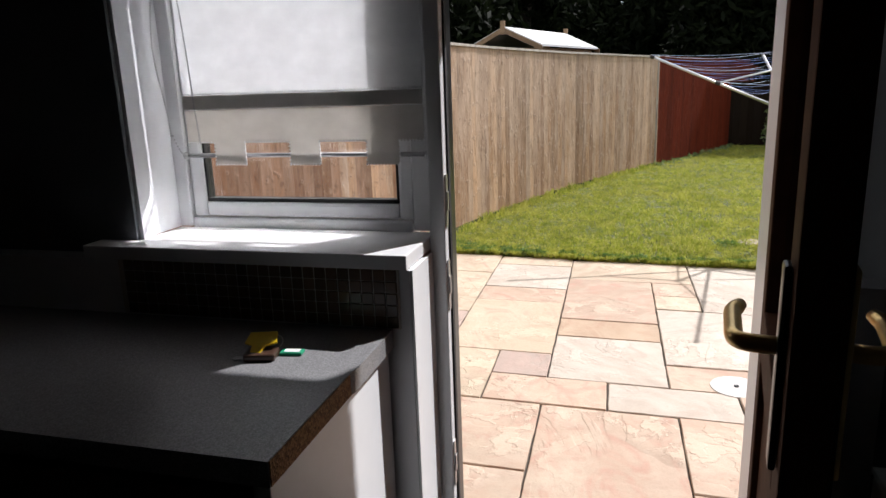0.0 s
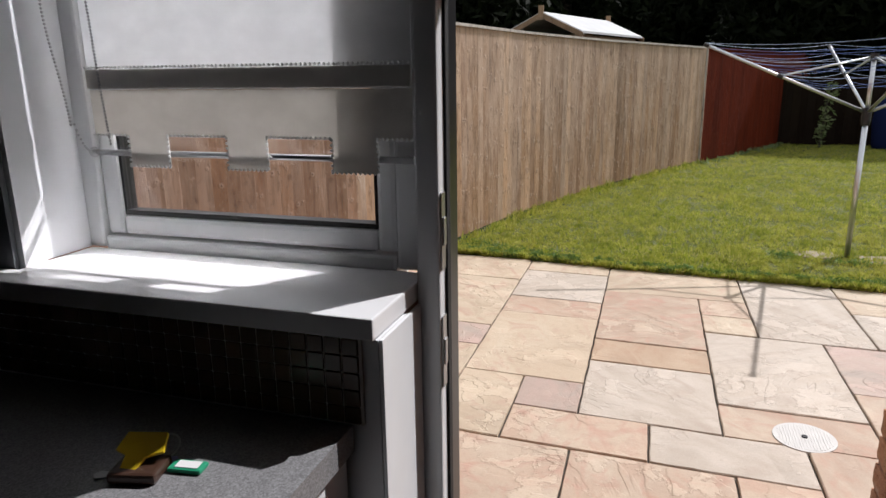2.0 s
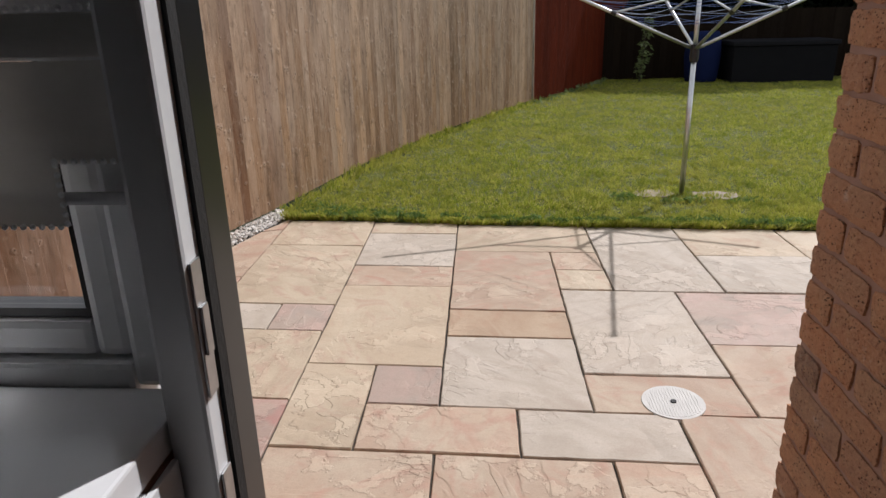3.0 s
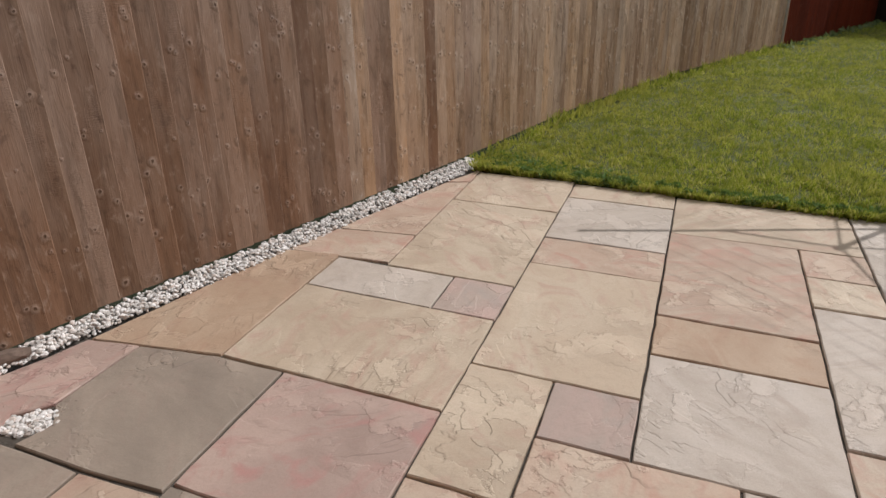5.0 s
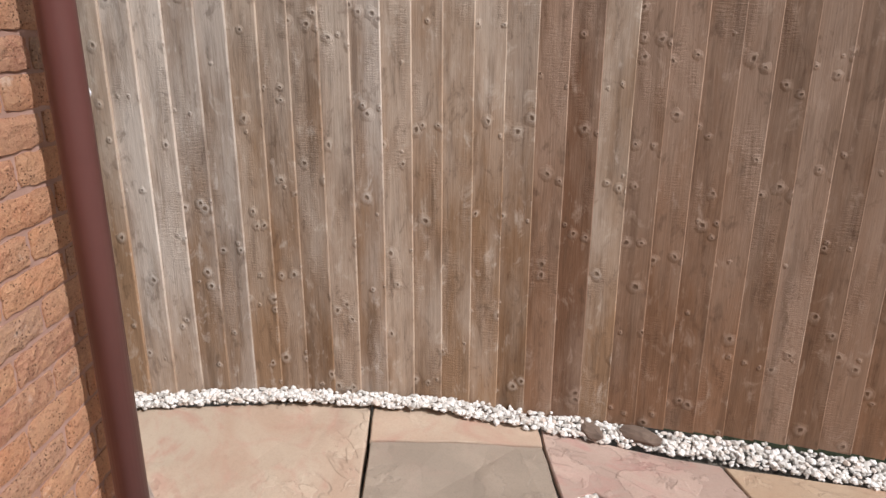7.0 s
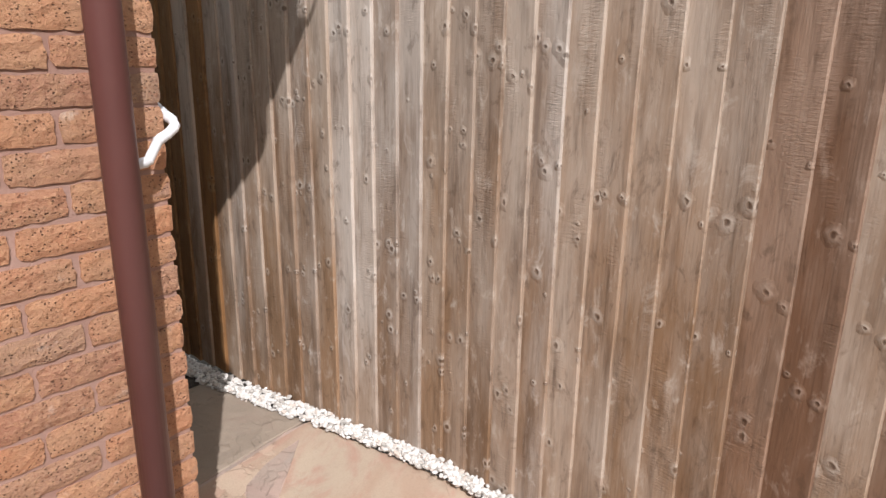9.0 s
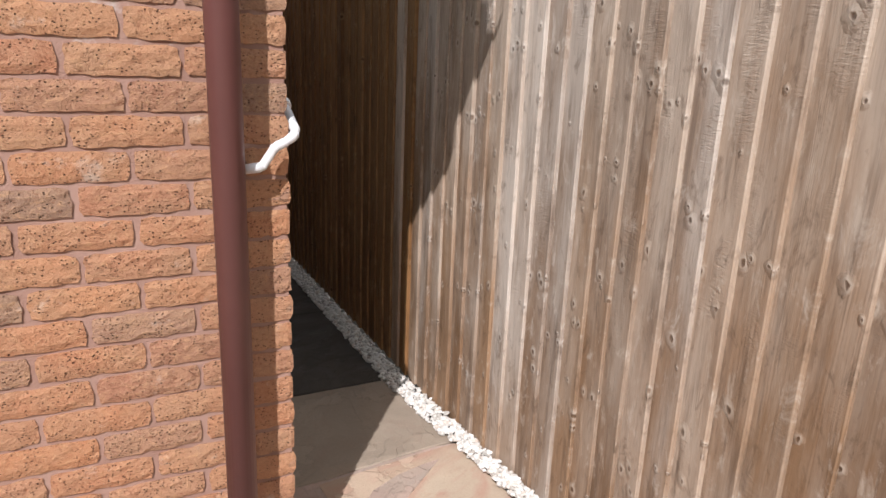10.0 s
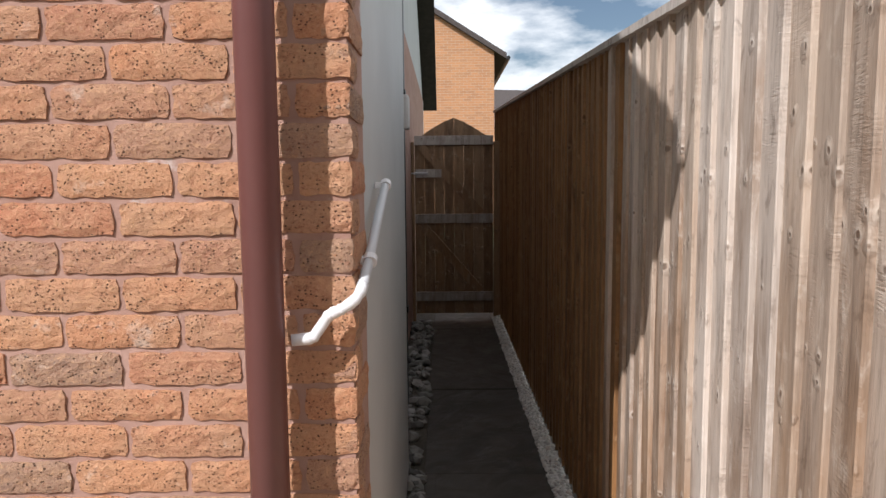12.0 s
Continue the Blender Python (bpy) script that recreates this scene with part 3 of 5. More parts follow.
HEAD, EAVE_Z, EAVE_Y = 2.10, 2.52, 3.17
WIN_L, WIN_R, WIN_Z0, WIN_Z1 = 0.492, 1.1485, 1.085, 2.02
DOOR_L, DOOR_R, DOOR_Z0 = 1.15, 1.83, 0.10


def with_slots(x0, x1, y0, y1, z0, z1, holes):
    """A wall along x with rectangular holes (x0, x1, z0, z1) right through."""
    xs = sorted({x0, x1, *[h[0] for h in holes], *[h[1] for h in holes]})
    zs = sorted({z0, z1, *[h[2] for h in holes], *[h[3] for h in holes]})
    bm = bmesh.new()
    for a, b in zip(xs, xs[1:]):
        for c, d in zip(zs, zs[1:]):
            if not any(h[0] <= (a + b) / 2 <= h[1] and h[2] <= (c + d) / 2 <= h[3] for h in holes):
                box(bm, a, y0, c, b, y1, d)
    bmesh.ops.remove_doubles(bm, verts=bm.verts, dist=1e-5)
    seen = {}
    for f in list(bm.faces):
        key = tuple(round(c, 4) for c in f.calc_center_median())
        seen.setdefault(key, []).append(f)
    bmesh.ops.delete(bm, geom=[f for fs in seen.values() if len(fs) > 1 for f in fs], context="FACES")
    return bm


HOLES = [(WIN_L, WIN_R, WIN_Z0 - 0.032, WIN_Z1), (WIN_R, DOOR_R, DOOR_Z0, HEAD)]
wall_back = setting("wall_back", with_slots(-0.3362, 2.2, 2.5955, WALL_Y, -0.05, 2.5, HOLES), MORTAR, "sunlit orange brick back wall with pinkish mortar", "wall")
setting("wall_back_inner", with_slots(-0.19, 2.2, 2.550, 2.592, 1.0545, 2.5, [(0.520, WIN_R, 1.0545, WIN_Z1), (WIN_R, DOOR_R, 1.0545, HEAD)]), PLASTER, "white plastered kitchen wall beside the back door", "wall")
setting("wall_back_lower", with_slots(-0.19, 2.2, IN_Y, 2.592, 0.0, 1.0535, [(WIN_R, DOOR_R, DOOR_Z0, 1.0535)]), PLASTER, "thicker white lower wall carrying the sill", "wall")
# the wing that juts out beside the door
bm = bmesh.new()
box(bm, 2.0088, WALL_Y, -0.05, 2.2, 3.46, 2.6)
wall_wing = setting("wall_wing", bm, MORTAR, "shaded orange brick side of the jutting wing", "wall")
bm = bmesh.new()
box(bm, 2.2, 3.32, -0.05, 6.0, 3.46, 2.6)
setting("wall_wing_end", bm, MORTAR, "brick end wall of the jutting wing", "wall")
# the side of the house along the passage
bm = bmesh.new()
box(bm, -0.330, 0.83, -0.05, -0.19, 2.47, 2.6)
setting("wall_side_render", bm, RENDER, "smooth pale grey rendered side wall", "wall")
bm = bmesh.new()
box(bm, -0.3362, 2.474, -0.05, -0.19, 2.595, 2.6)
wall_corner = setting("wall_corner", bm, MORTAR, "brick corner of the house by the passage", "wall")
bm = bmesh.new()
box(bm, -0.19, -7.0, -0.05, -0.06, 0.83, 2.6)
setting("wall_side_far", bm, MORTAR, "shaded brick side wall set back along the passage", "wall")
bm = bmesh.new()
box(bm, -0.19, -7.15, -0.05, 6.0, -7.0, 2.6)
setting("wall_front", bm, PLASTER, "plain front wall of the house", "wall")
bm = bmesh.new()
box(bm, 5.9, -7.0, -0.05, 6.0, 3.32, 2.6)
setting("wall_east", bm, PLASTER, "plain far wall of the house", "wall")

# inside
bm = bmesh.new()
box(bm, -0.06, -2.0, -0.05, 2.06, IN_Y, 0.08)
setting("floor", bm, FLOORVINYL, "grey vinyl kitchen floor", "floor")
# ceiling is out of view; its dark colour only cuts bounced light
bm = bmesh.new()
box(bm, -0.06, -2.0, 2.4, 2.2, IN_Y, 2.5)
setting("ceiling", bm, SHADEPAINT, "unseen kitchen ceiling darkened to cut bounced light", "ceiling")
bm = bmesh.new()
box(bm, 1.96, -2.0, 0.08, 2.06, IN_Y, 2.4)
setting("wall_right_inner", bm, SHADEPAINT, "wall behind the open door, toned dark for shade", "wall")
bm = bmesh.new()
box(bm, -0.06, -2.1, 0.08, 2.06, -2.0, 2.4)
setting("wall_behind", bm, SHADEPAINT, "wall at the back of the kitchen, toned dark for shade", "wall")
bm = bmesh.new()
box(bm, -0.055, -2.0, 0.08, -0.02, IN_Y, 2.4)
setting("wall_left_inner", bm, SHADEPAINT, "kitchen side wall, toned dark for shade", "wall")
# dark sheet over the plaster stands in for shade beside the window
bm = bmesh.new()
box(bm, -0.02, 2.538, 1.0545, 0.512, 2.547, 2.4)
setting("wall_panel", bm, SHADEPAINT, "dark sheet standing for the shaded wall beside the window", "wall")

# roof with its eaves
bm = bmesh.new()
slope = math.tan(radians(27))
RIDGE = -2.2
for y0, y1 in ((EAVE_Y, RIDGE),):
    a = [(-0.40, y0, EAVE_Z - 0.02), (-0.40, y1, EAVE_Z + (y0 - y1) * slope - 0.02), (6.2, y1, EAVE_Z + (y0 - y1) * slope - 0.02), (6.2, y0, EAVE_Z - 0.02)]
    low = [bm.verts.new(p) for p in a]
    high = [bm.verts.new((p[0], p[1], p[2] + 0.09)) for p in a]
    bm.faces.new(high[::-1])
    bm.faces.new(low)
    for i in range(4):
        bm.faces.new((low[i], low[(i + 1) % 4], high[(i + 1) % 4], high[i]))
apex = EAVE_Z + (EAVE_Y - RIDGE) * slope
a = [(-0.40, RIDGE, apex - 0.02), (-0.40, -7.6, 2.5), (6.2, -7.6, 2.5), (6.2, RIDGE, apex - 0.02)]
low = [bm.verts.new(p) for p in a]
high = [bm.verts.new((p[0], p[1], p[2] + 0.09)) for p in a]
bm.faces.new(high[::-1])
bm.faces.new(low)
for i in range(4):
    bm.faces.new((low[i], low[(i + 1) % 4], high[(i + 1) % 4], high[i]))
bmesh.ops.recalc_face_normals(bm, faces=bm.faces)
setting("roof", bm, ROOFTILE, "low pitched dark tiled roof with deep eaves", "roof")
bm = bmesh.new()
box(bm, -0.36, WALL_Y + 0.002, 2.44, 1.99, EAVE_Y - 0.02, 2.475)
setting("soffit", bm, BROWNPVC, "brown boarded soffit under the eaves", "soffit")
bm = bmesh.new()
va = [bm.verts.new(p) for p in ((-0.185, 2.69, 2.44), (-0.185, EAVE_Y - 0.05, 2.46), (-0.185, RIDGE, apex - 0.05), (-0.185, -6.9, 2.6), (-0.185, -6.9, 2.44))]
vb = [bm.verts.new((-0.07, v.co.y, v.co.z)) for v in va]
bm.faces.new(va)
bm.faces.new(vb[::-1])
for i in range(5):
    bm.faces.new((va[i], va[(i + 1) % 5], vb[(i + 1) % 5], vb[i]))
bmesh.ops.recalc_face_normals(bm, faces=bm.faces)
setting("gable", bm, RENDER, "rendered gable over the passage", "wall")
# added stepped board, out of view, that trims sunlight on blind and worktop
bm = bmesh.new()
box(bm, 1.487, 3.225, 2.19, 1.99, 3.25, 2.49)
box(bm, 1.0, 3.225, 2.38, 1.487, 3.25, 2.49)
setting("fascia", bm, BROWNPVC, "unseen brown board added to block sun over the door", "fascia")
bm = bmesh.new()
box(bm, 2.0, 3.462, 2.5, 6.1, 3.50, 2.62)
setting("wing_eaves", bm, BROWNPVC, "brown eaves board of the wing", "soffit")

# ---- kitchen window, door frame and door ----
window = thing("window_1", "white plastic framed kitchen window with one large pane", "window", pose(0, 0, 0))
tagged(window, kind="structure")
FY0, FY1 = 2.688, 2.738          # the window sits at the outer face, behind a deep sill
JY0, JY1 = 2.635, 2.725          # door frame
bm = bmesh.new()
box(bm, WIN_L, FY0, WIN_Z0, WIN_L + 0.058, FY1, WIN_Z1, 0.006)
box(bm, WIN_R - 0.050, FY0, WIN_Z0, WIN_R, FY1, WIN_Z1, 0.006)
box(bm, WIN_L + 0.058, FY0, WIN_Z0 - 0.03, WIN_R - 0.050, FY1, WIN_Z0 + 0.022, 0.006)
box(bm, WIN_L + 0.058, FY0, WIN_Z1 - 0.04, WIN_R - 0.050, FY1, WIN_Z1, 0.006)
part("window_frame", bm, WHITE, window)
bm = bmesh.new()
SX0, SX1, SZ0, SZ1 = WIN_L + 0.060, WIN_R - 0.052, WIN_Z0 + 0.024, WIN_Z1 - 0.042
for b in ((SX0, SZ0, SX0 + 0.036, SZ1), (SX1 - 0.032, SZ0, SX1, SZ1), (SX0 + 0.036, SZ0, SX1 - 0.032, SZ0 + 0.034), (SX0 + 0.036, SZ1 - 0.03, SX1 - 0.032, SZ1)):
    box(bm, b[0], FY0 + 0.008, b[1], b[2], FY1 - 0.006, b[3], 0.008)
part("sash", bm, WHITE, window)
bm = bmesh.new()
box(bm, SX0 + 0.0362, FY0 + 0.014, SZ0 + 0.0342, SX1 - 0.0322, FY1 - 0.010, SZ0 + 0.0425)
box(bm, SX0 + 0.0362, FY0 + 0.014, SZ0 + 0.0427, SX0 + 0.0415, FY1 - 0.010, SZ1 - 0.0302)
box(bm, SX1 - 0.0375, FY0 + 0.014, SZ0 + 0.0427, SX1 - 0.0322, FY1 - 0.010, SZ1 - 0.0302)
part("glazing_gasket", bm, BLACKGLOSS, window, "black rubber glazing gasket")
ob = part("pane", boxed(SX0 + 0.037, FY0 + 0.022, SZ0 + 0.039, SX1 - 0.033, FY0 + 0.026, SZ1 - 0.031), GLASS, window, "clear glass pane")
ob.visible_shadow = False

setting("window_reveal", boxed(0.494, 2.593, WIN_Z0 + 0.001, 0.5185, FY0 - 0.001, WIN_Z1 - 0.001), PLASTER, "white plastered window reveal", "reveal")
bm = bmesh.new()
prism(bm, [(0.420, 2.478), (1.1475, 2.478), (1.1475, 2.687), (0.5195, 2.687), (0.5195, 2.5370), (0.420, 2.5370)], 1.056, 1.085)
bmesh.ops.bevel(bm, geom=list(bm.edges), offset=0.003, segments=2, affect="EDGES", profile=0.6)
sill = setting("window_sill", bm, SILLWHITE, "glossy white window sill catching the sun", "sill")
setting("door_lining", boxed(1.1492, 2.4915, 0.08, 1.1545, 2.634, 1.0535, bevel=0.001), WHITE, "white lining on the wall end beside the door", "trim")

frame_thing = thing("door_frame", "white plastic back door frame with steel lock keeps", "door frame")
tagged(frame_thing, kind="structure")
bm = bmesh.new()
box(bm, DOOR_L - 0.0012, JY0, DOOR_Z0, DOOR_L + 0.0335, JY0 + 0.045, HEAD, 0.004)
part("jamb", bm, WHITE, frame_thing)
part("outer_jamb", boxed(DOOR_L - 0.0012, JY0 + 0.046, DOOR_Z0, DOOR_L + 0.034, JY1, HEAD, bevel=0.003), BLACKGLOSS, frame_thing, "dark brown outer face of the jamb")
bm = bmesh.new()
box(bm, DOOR_R - 0.035, JY0 - 0.01, DOOR_Z0, DOOR_R, JY1, HEAD, 0.004)
part("jamb", bm, WHITE, frame_thing)
bm = bmesh.new()
box(bm, DOOR_L + 0.03, JY0 - 0.01, HEAD - 0.05, DOOR_R - 0.03, JY1, HEAD, 0.004)
part("head", bm, WHITE, frame_thing)
bm = bmesh.new()
box(bm, DOOR_L + 0.038, JY0 - 0.0, DOOR_Z0, DOOR_R - 0.03, JY1 + 0.02, 0.168, 0.004)
box(bm, DOOR_L + 0.03, JY0 + 0.02, 0.168, DOOR_R - 0.03, JY0 + 0.03, 0.190, 0.002)
part("threshold", bm, BROWNPVC, frame_thing, "dark brown threshold")
bm = bmesh.new()
box(bm, DOOR_L - 0.02, WALL_Y + 0.012, 0.085, DOOR_R + 0.01, WALL_Y + 0.09, 0.12, 0.004)
part("cill", bm, BROWNPVC, frame_thing, "brown outer cill")
bm = bmesh.new()
box(bm, DOOR_L + 0.0337, JY0 + 0.026, 0.17, DOOR_L + 0.0375, JY0 + 0.040, HEAD - 0.05)
part("weather_seal", bm, BLACK, frame_thing, "black rubber weather seal")
for z in (1.16, 0.98, 0.56, 1.62):
    bm = bmesh.new()
    box(bm, DOOR_L + 0.0337, JY0 + 0.005, z - 0.055, DOOR_L + 0.036, JY0 + 0.022, z + 0.055, 0.0008)
    box(bm, DOOR_L + 0.0361, JY0 + 0.008, z - 0.02, DOOR_L + 0.0385, JY0 + 0.019, z + 0.02, 0.0008)
    part("lock_keep", bm, STEEL, frame_thing, "steel lock keep")

LEAF_W = 0.60
door = thing("door_1", "open brown half-glazed back door with brass lever handles", "door", pose(DOOR_R - 0.037, JY0 - 0.012, 0.12, 0, 0, 0) @ pose(0, 0, 0, 0, 0, -98))
tagged(door, kind="structure")
# leaf: x runs from the hinge, the outer face is at -y
bm = bmesh.new()
T = 0.052
for b in ((0, 0.02, 0.085, 1.93), (LEAF_W - 0.085, 0.02, LEAF_W, 1.93), (0.085, 0.02, LEAF_W - 0.085, 0.14), (0.085, 1.83, LEAF_W - 0.085, 1.93), (0.085, 0.78, LEAF_W - 0.085, 0.87)):
    box(bm, b[0], 0, b[1], b[2], T, b[3], 0.004)
part("stiles", bm, BROWNPVC, door)
part("lower_panel", boxed(0.083, 0.012, 0.138, LEAF_W - 0.083, T - 0.012, 0.782, bevel=0.003), BROWNPVC, door)
part("door_glass", boxed(0.083, 0.022, 0.868, LEAF_W - 0.083, 0.030, 1.832), GLASS, door, "clear glass door pane")
for side, y in (("outer", -0.001), ("inner", T + 0.001)):
    sgn = -1 if side == "outer" else 1
    hx = LEAF_W - 0.045
    bm = bmesh.new()
    ya, yb = (y - 0.009, y) if sgn < 0 else (y, y + 0.009)
    box(bm, hx - 0.016, ya, 0.84, hx + 0.016, yb, 1.08, 0.004)
    plate = part("handle_plate", bm, BRASS if side == "inner" else BLACKGLOSS, door)
    bm = bmesh.new()
    path = bent([(hx, y + sgn * 0.008, 0.985), (hx, y + sgn * 0.052, 0.985), (hx - 0.10, y + sgn * 0.055, 0.988), (hx - 0.118, y + sgn * 0.045, 0.992)], 0.025)
    tube(bm, path, [0.0105] * (len(path) - 3) + [0.0105, 0.010, 0.008], 12)
    part("lever", bm, BRASS, plate, "brass lever handle", True)

# ---- blind ----
blind = thing("roller_blind", "white roller blind with a notched beaded hem half drawn", "blind")
BX0, BX1, BY = 0.5759, 1.1345, 2.672
bm = bmesh.new()
xs = [BX0, 0.643, 0.7195, 0.8285, 0.8997, 1.0077, 1.081, BX1]
drop = [1.2816, 1.2334, 1.2816, 1.2334, 1.2816, 1.2334, 1.2816]
for (x0, x1), z in zip(zip(xs, xs[1:]), drop):
    box(bm, x0, BY, z, x1, BY + 0.0012, 1.3545)
bmesh.ops.remove_doubles(bm, verts=bm.verts, dist=1e-5)
part("hem", bm, HEMFABRIC, blind, "doubled beige-grey lower hem with notches")
part("fabric", boxed(BX0, BY, 1.355, BX1, BY + 0.0012, 2.0), FABRIC, blind)
bm = bmesh.new()
box(bm, BX0, BY - 0.005, 1.3571, BX1, BY - 0.0005, 1.3864, 0.001)
part("hem_fold", bm, HEMFABRIC, blind, "double stitched fold across the blind")
part("batten", boxed(BX0 + 0.002, BY + 0.0016, 1.3581, BX1 - 0.002, BY + 0.006, 1.3854), GATEWOOD, blind, "flat wooden batten inside the fold")
bm = bmesh.new()
k = 0
for x in np.arange(BX0, BX1, 0.0075):
    bmesh.ops.create_icosphere(bm, subdivisions=1, radius=0.0026, matrix=Matrix.Translation((x, BY - 0.004, 1.3896)))
for (x0, x1), z in zip(zip(xs, xs[1:]), drop):
    for x in np.arange(x0, x1, 0.0075):
        bmesh.ops.create_icosphere(bm, subdivisions=1, radius=0.0026, matrix=Matrix.Translation((x, BY - 0.002, z if z < 1.25 else z + 0.002)))
for x in xs[1:-1]:
    for z in np.arange(1.236, 1.284, 0.0075):
        bmesh.ops.create_icosphere(bm, subdivisions=1, radius=0.0026, matrix=Matrix.Translation((x, BY - 0.002, z)))
tagged(part("bead_trim", bm, WHITE, blind, "row of white beads along the hem"), kind="stuff")
bm = bmesh.new()
tube(bm, [(BX0 - 0.012, BY + 0.007, 1.2533), (BX1 + 0.004, BY + 0.007, 1.2533)], 0.005, 10)
part("bottom_rod", bm, STEEL, blind, "thin metal bottom rod", True)
for x in (BX0 - 0.014, BX1 + 0.006):
    bm = bmesh.new()
    bmesh.ops.create_uvsphere(bm, u_segments=10, v_segments=8, radius=0.009, matrix=Matrix.Translation((x, BY + 0.007, 1.2533)))
    part("rod_finial", bm, STEEL, blind, "round metal rod end", True)
bm = bmesh.new()
tube(bm, [(BX0, BY + 0.012, 2.0), (BX1, BY + 0.012, 2.0)], 0.012, 12)
part("roller", bm, WHITE, blind)
bm = bmesh.new()
for k in range(84):
    t = k / 83
    bmesh.ops.create_icosphere(bm, subdivisions=1, radius=0.0024, matrix=Matrix.Translation((0.5832 + 0.036 * t + 0.004 * math.sin(t * 5), BY - 0.012, 1.70 - 0.43 * t)))
for k in range(70):
    t = k / 69
    bmesh.ops.create_icosphere(bm, subdivisions=1, radius=0.0024, matrix=Matrix.Translation((0.5424 + 0.004 * math.sin(t * 9), BY - 0.016 - 0.02 * math.sin(t * 3.1), 1.70 - 0.40 * t)))
for k in range(10):
    t = k / 9
    bmesh.ops.create_icosphere(bm, subdivisions=1, radius=0.0024, matrix=Matrix.Translation((0.5424 + 0.028 * t, BY - 0.008, 1.30 - 0.042 * t - 0.012 * math.sin(t * 3.1))))
tagged(part("bead_chain", bm, STEEL, blind, "hanging bead pull chain"), kind="stuff")

# ---- worktop, base unit, splashback ----
worktop = thing("worktop", "grey speckled laminate worktop with a bare chipboard end", "worktop")
bm = bmesh.new()
outline = [(-0.02, 1.998), (1.108, 1.998), (1.108, 2.272), (1.112, 2.285), (1.112, 2.484), (-0.02, 2.484)]
prism(bm, outline, 0.897, 0.935)
part("top", bm, WORKTOP, worktop)
part("raw_edge", boxed(1.1085, 2.000, 0.8985, 1.1105, 2.270, 0.9335), CHIP, worktop, "bare brown chipboard end")
unit = thing("base_unit", "white kitchen base unit under the worktop", "cabinet")
part("body", boxed(0.50, 2.022, 0.10, 1.075, 2.48, 0.895), PLASTER, unit)
part("end_panel", boxed(1.0765, 2.012, 0.10, 1.100, 2.484, 0.8955, bevel=0.002), WHITE, unit, "white end panel")
part("door", boxed(0.51, 2.002, 0.16, 1.07, 2.020, 0.885, bevel=0.003), DARKTAG, unit, "dark front panel")
bm = bmesh.new()
box(bm, 0.50, IN_Y - 0.006, 0.936, 1.128, IN_Y - 0.001, 1.054)
splash = setting("splashback", bm, GROUT, "brown glass mosaic splashback with pale grout", "tiles")

# ---- things on the worktop ----
keys = thing("key_bunch", "bunch of keys with a yellow tag and dark fob", "keys", pose(0.920, 2.318, 0.935, 0, 0, 14))
bm = bmesh.new()
prism(bm, [(-0.03, 0.0), (-0.026, 0.022), (0.026, 0.026), (0.032, 0.004), (0.012, -0.004), (0.008, -0.02), (-0.012, -0.02), (-0.014, -0.004)], 0.0, 0.004)
bmesh.ops.transform(bm, matrix=pose(0.0, 0.002, 0.020, 30, 0, -8) @ Matrix.Diagonal((0.95, 1.1, 1, 1)), verts=bm.verts)
part("tag", bm, YELLOW, keys, "bright yellow plastic tag")
part("fob", boxed(-0.024, -0.030, 0.0, 0.032, 0.016, 0.013, bevel=0.004), DARKTAG, keys, "dark brown key fob")
bm = bmesh.new()
ring = [(0.018 + 0.014 * math.cos(a), 0.034 + 0.014 * math.sin(a), 0.004 + 0.008 * (1 + math.sin(a))) for a in np.linspace(0, 2 * math.pi, 24)]
tube(bm, ring, 0.0012, 6, False)
part("ring", bm, STEEL, keys, "steel split ring", True)
bm = bmesh.new()
prism(bm, [(-0.03, -0.008), (-0.042, -0.006), (-0.048, -0.014), (-0.042, -0.022), (-0.03, -0.018)], 0.0, 0.0025)
prism(bm, [(-0.034, -0.014), (0.0, -0.012), (0.0, -0.018), (-0.034, -0.019)], 0.0003, 0.0022)
part("key", bm, STEEL, keys)
tag = thing("key_tag", "green plastic key tag with a white label", "key tag", pose(0.972, 2.336, 0.935, 0, 0, 8))
part("holder", boxed(-0.021, -0.011, 0.0, 0.021, 0.011, 0.006, bevel=0.003), GREEN, tag)
lilac = thing("key_tag", "small lilac plastic key tag beside the keys", "key tag", pose(0.941, 2.343, 0.935, 0, 0, 30))
part("holder", boxed(-0.009, -0.006, 0.0, 0.009, 0.006, 0.004, bevel=0.002), make_plain("lilac_plastic", (0.30, 0.26, 0.55), 0.4), lilac)
part("insert", boxed(-0.013, -0.007, 0.0062, 0.015, 0.007, 0.0068), PAPER, tag, "white paper label")

# ---- radiator ----
radiator = thing("radiator", "white panel radiator low on the shaded wall", "radiator")
bm = bmesh.new()
box(bm, 1.905, 1.50, 0.22, 1.935, 2.33, 0.815, 0.006)
for y in np.arange(1.53, 2.30, 0.045):
    box(bm, 1.899, y, 0.26, 1.906, y + 0.022, 0.775, 0.003)
part("panel", bm, WHITE, radiator)
part("top_grille", boxed(1.903, 1.50, 0.817, 1.955, 2.33, 0.828, bevel=0.002), WHITE, radiator)

# ---- outside by the door ----
mat_thing = thing("doormat", "black rubber doormat with four rows of bristle pads", "doormat", pose(1.460, 3.045, 0.002, 0, 0, 1))
bm = bmesh.new()
MW, MH = 0.265, 0.165
for i in range(5):
    x = -MW + 0.02 + i * (2 * MW - 0.04) / 4
    box(bm, x - (0.02 if i in (0, 4) else 0.008), -MH, 0, x + (0.02 if i in (0, 4) else 0.008), MH, 0.018, 0.003)
for z in (-1, 1):
    box(bm, -MW, z * MH - 0.02, 0.0005, MW, z * MH + 0.02, 0.0185, 0.003)
box(bm, -MW + 0.01, -MH, 0.001, MW - 0.01, MH, 0.006)
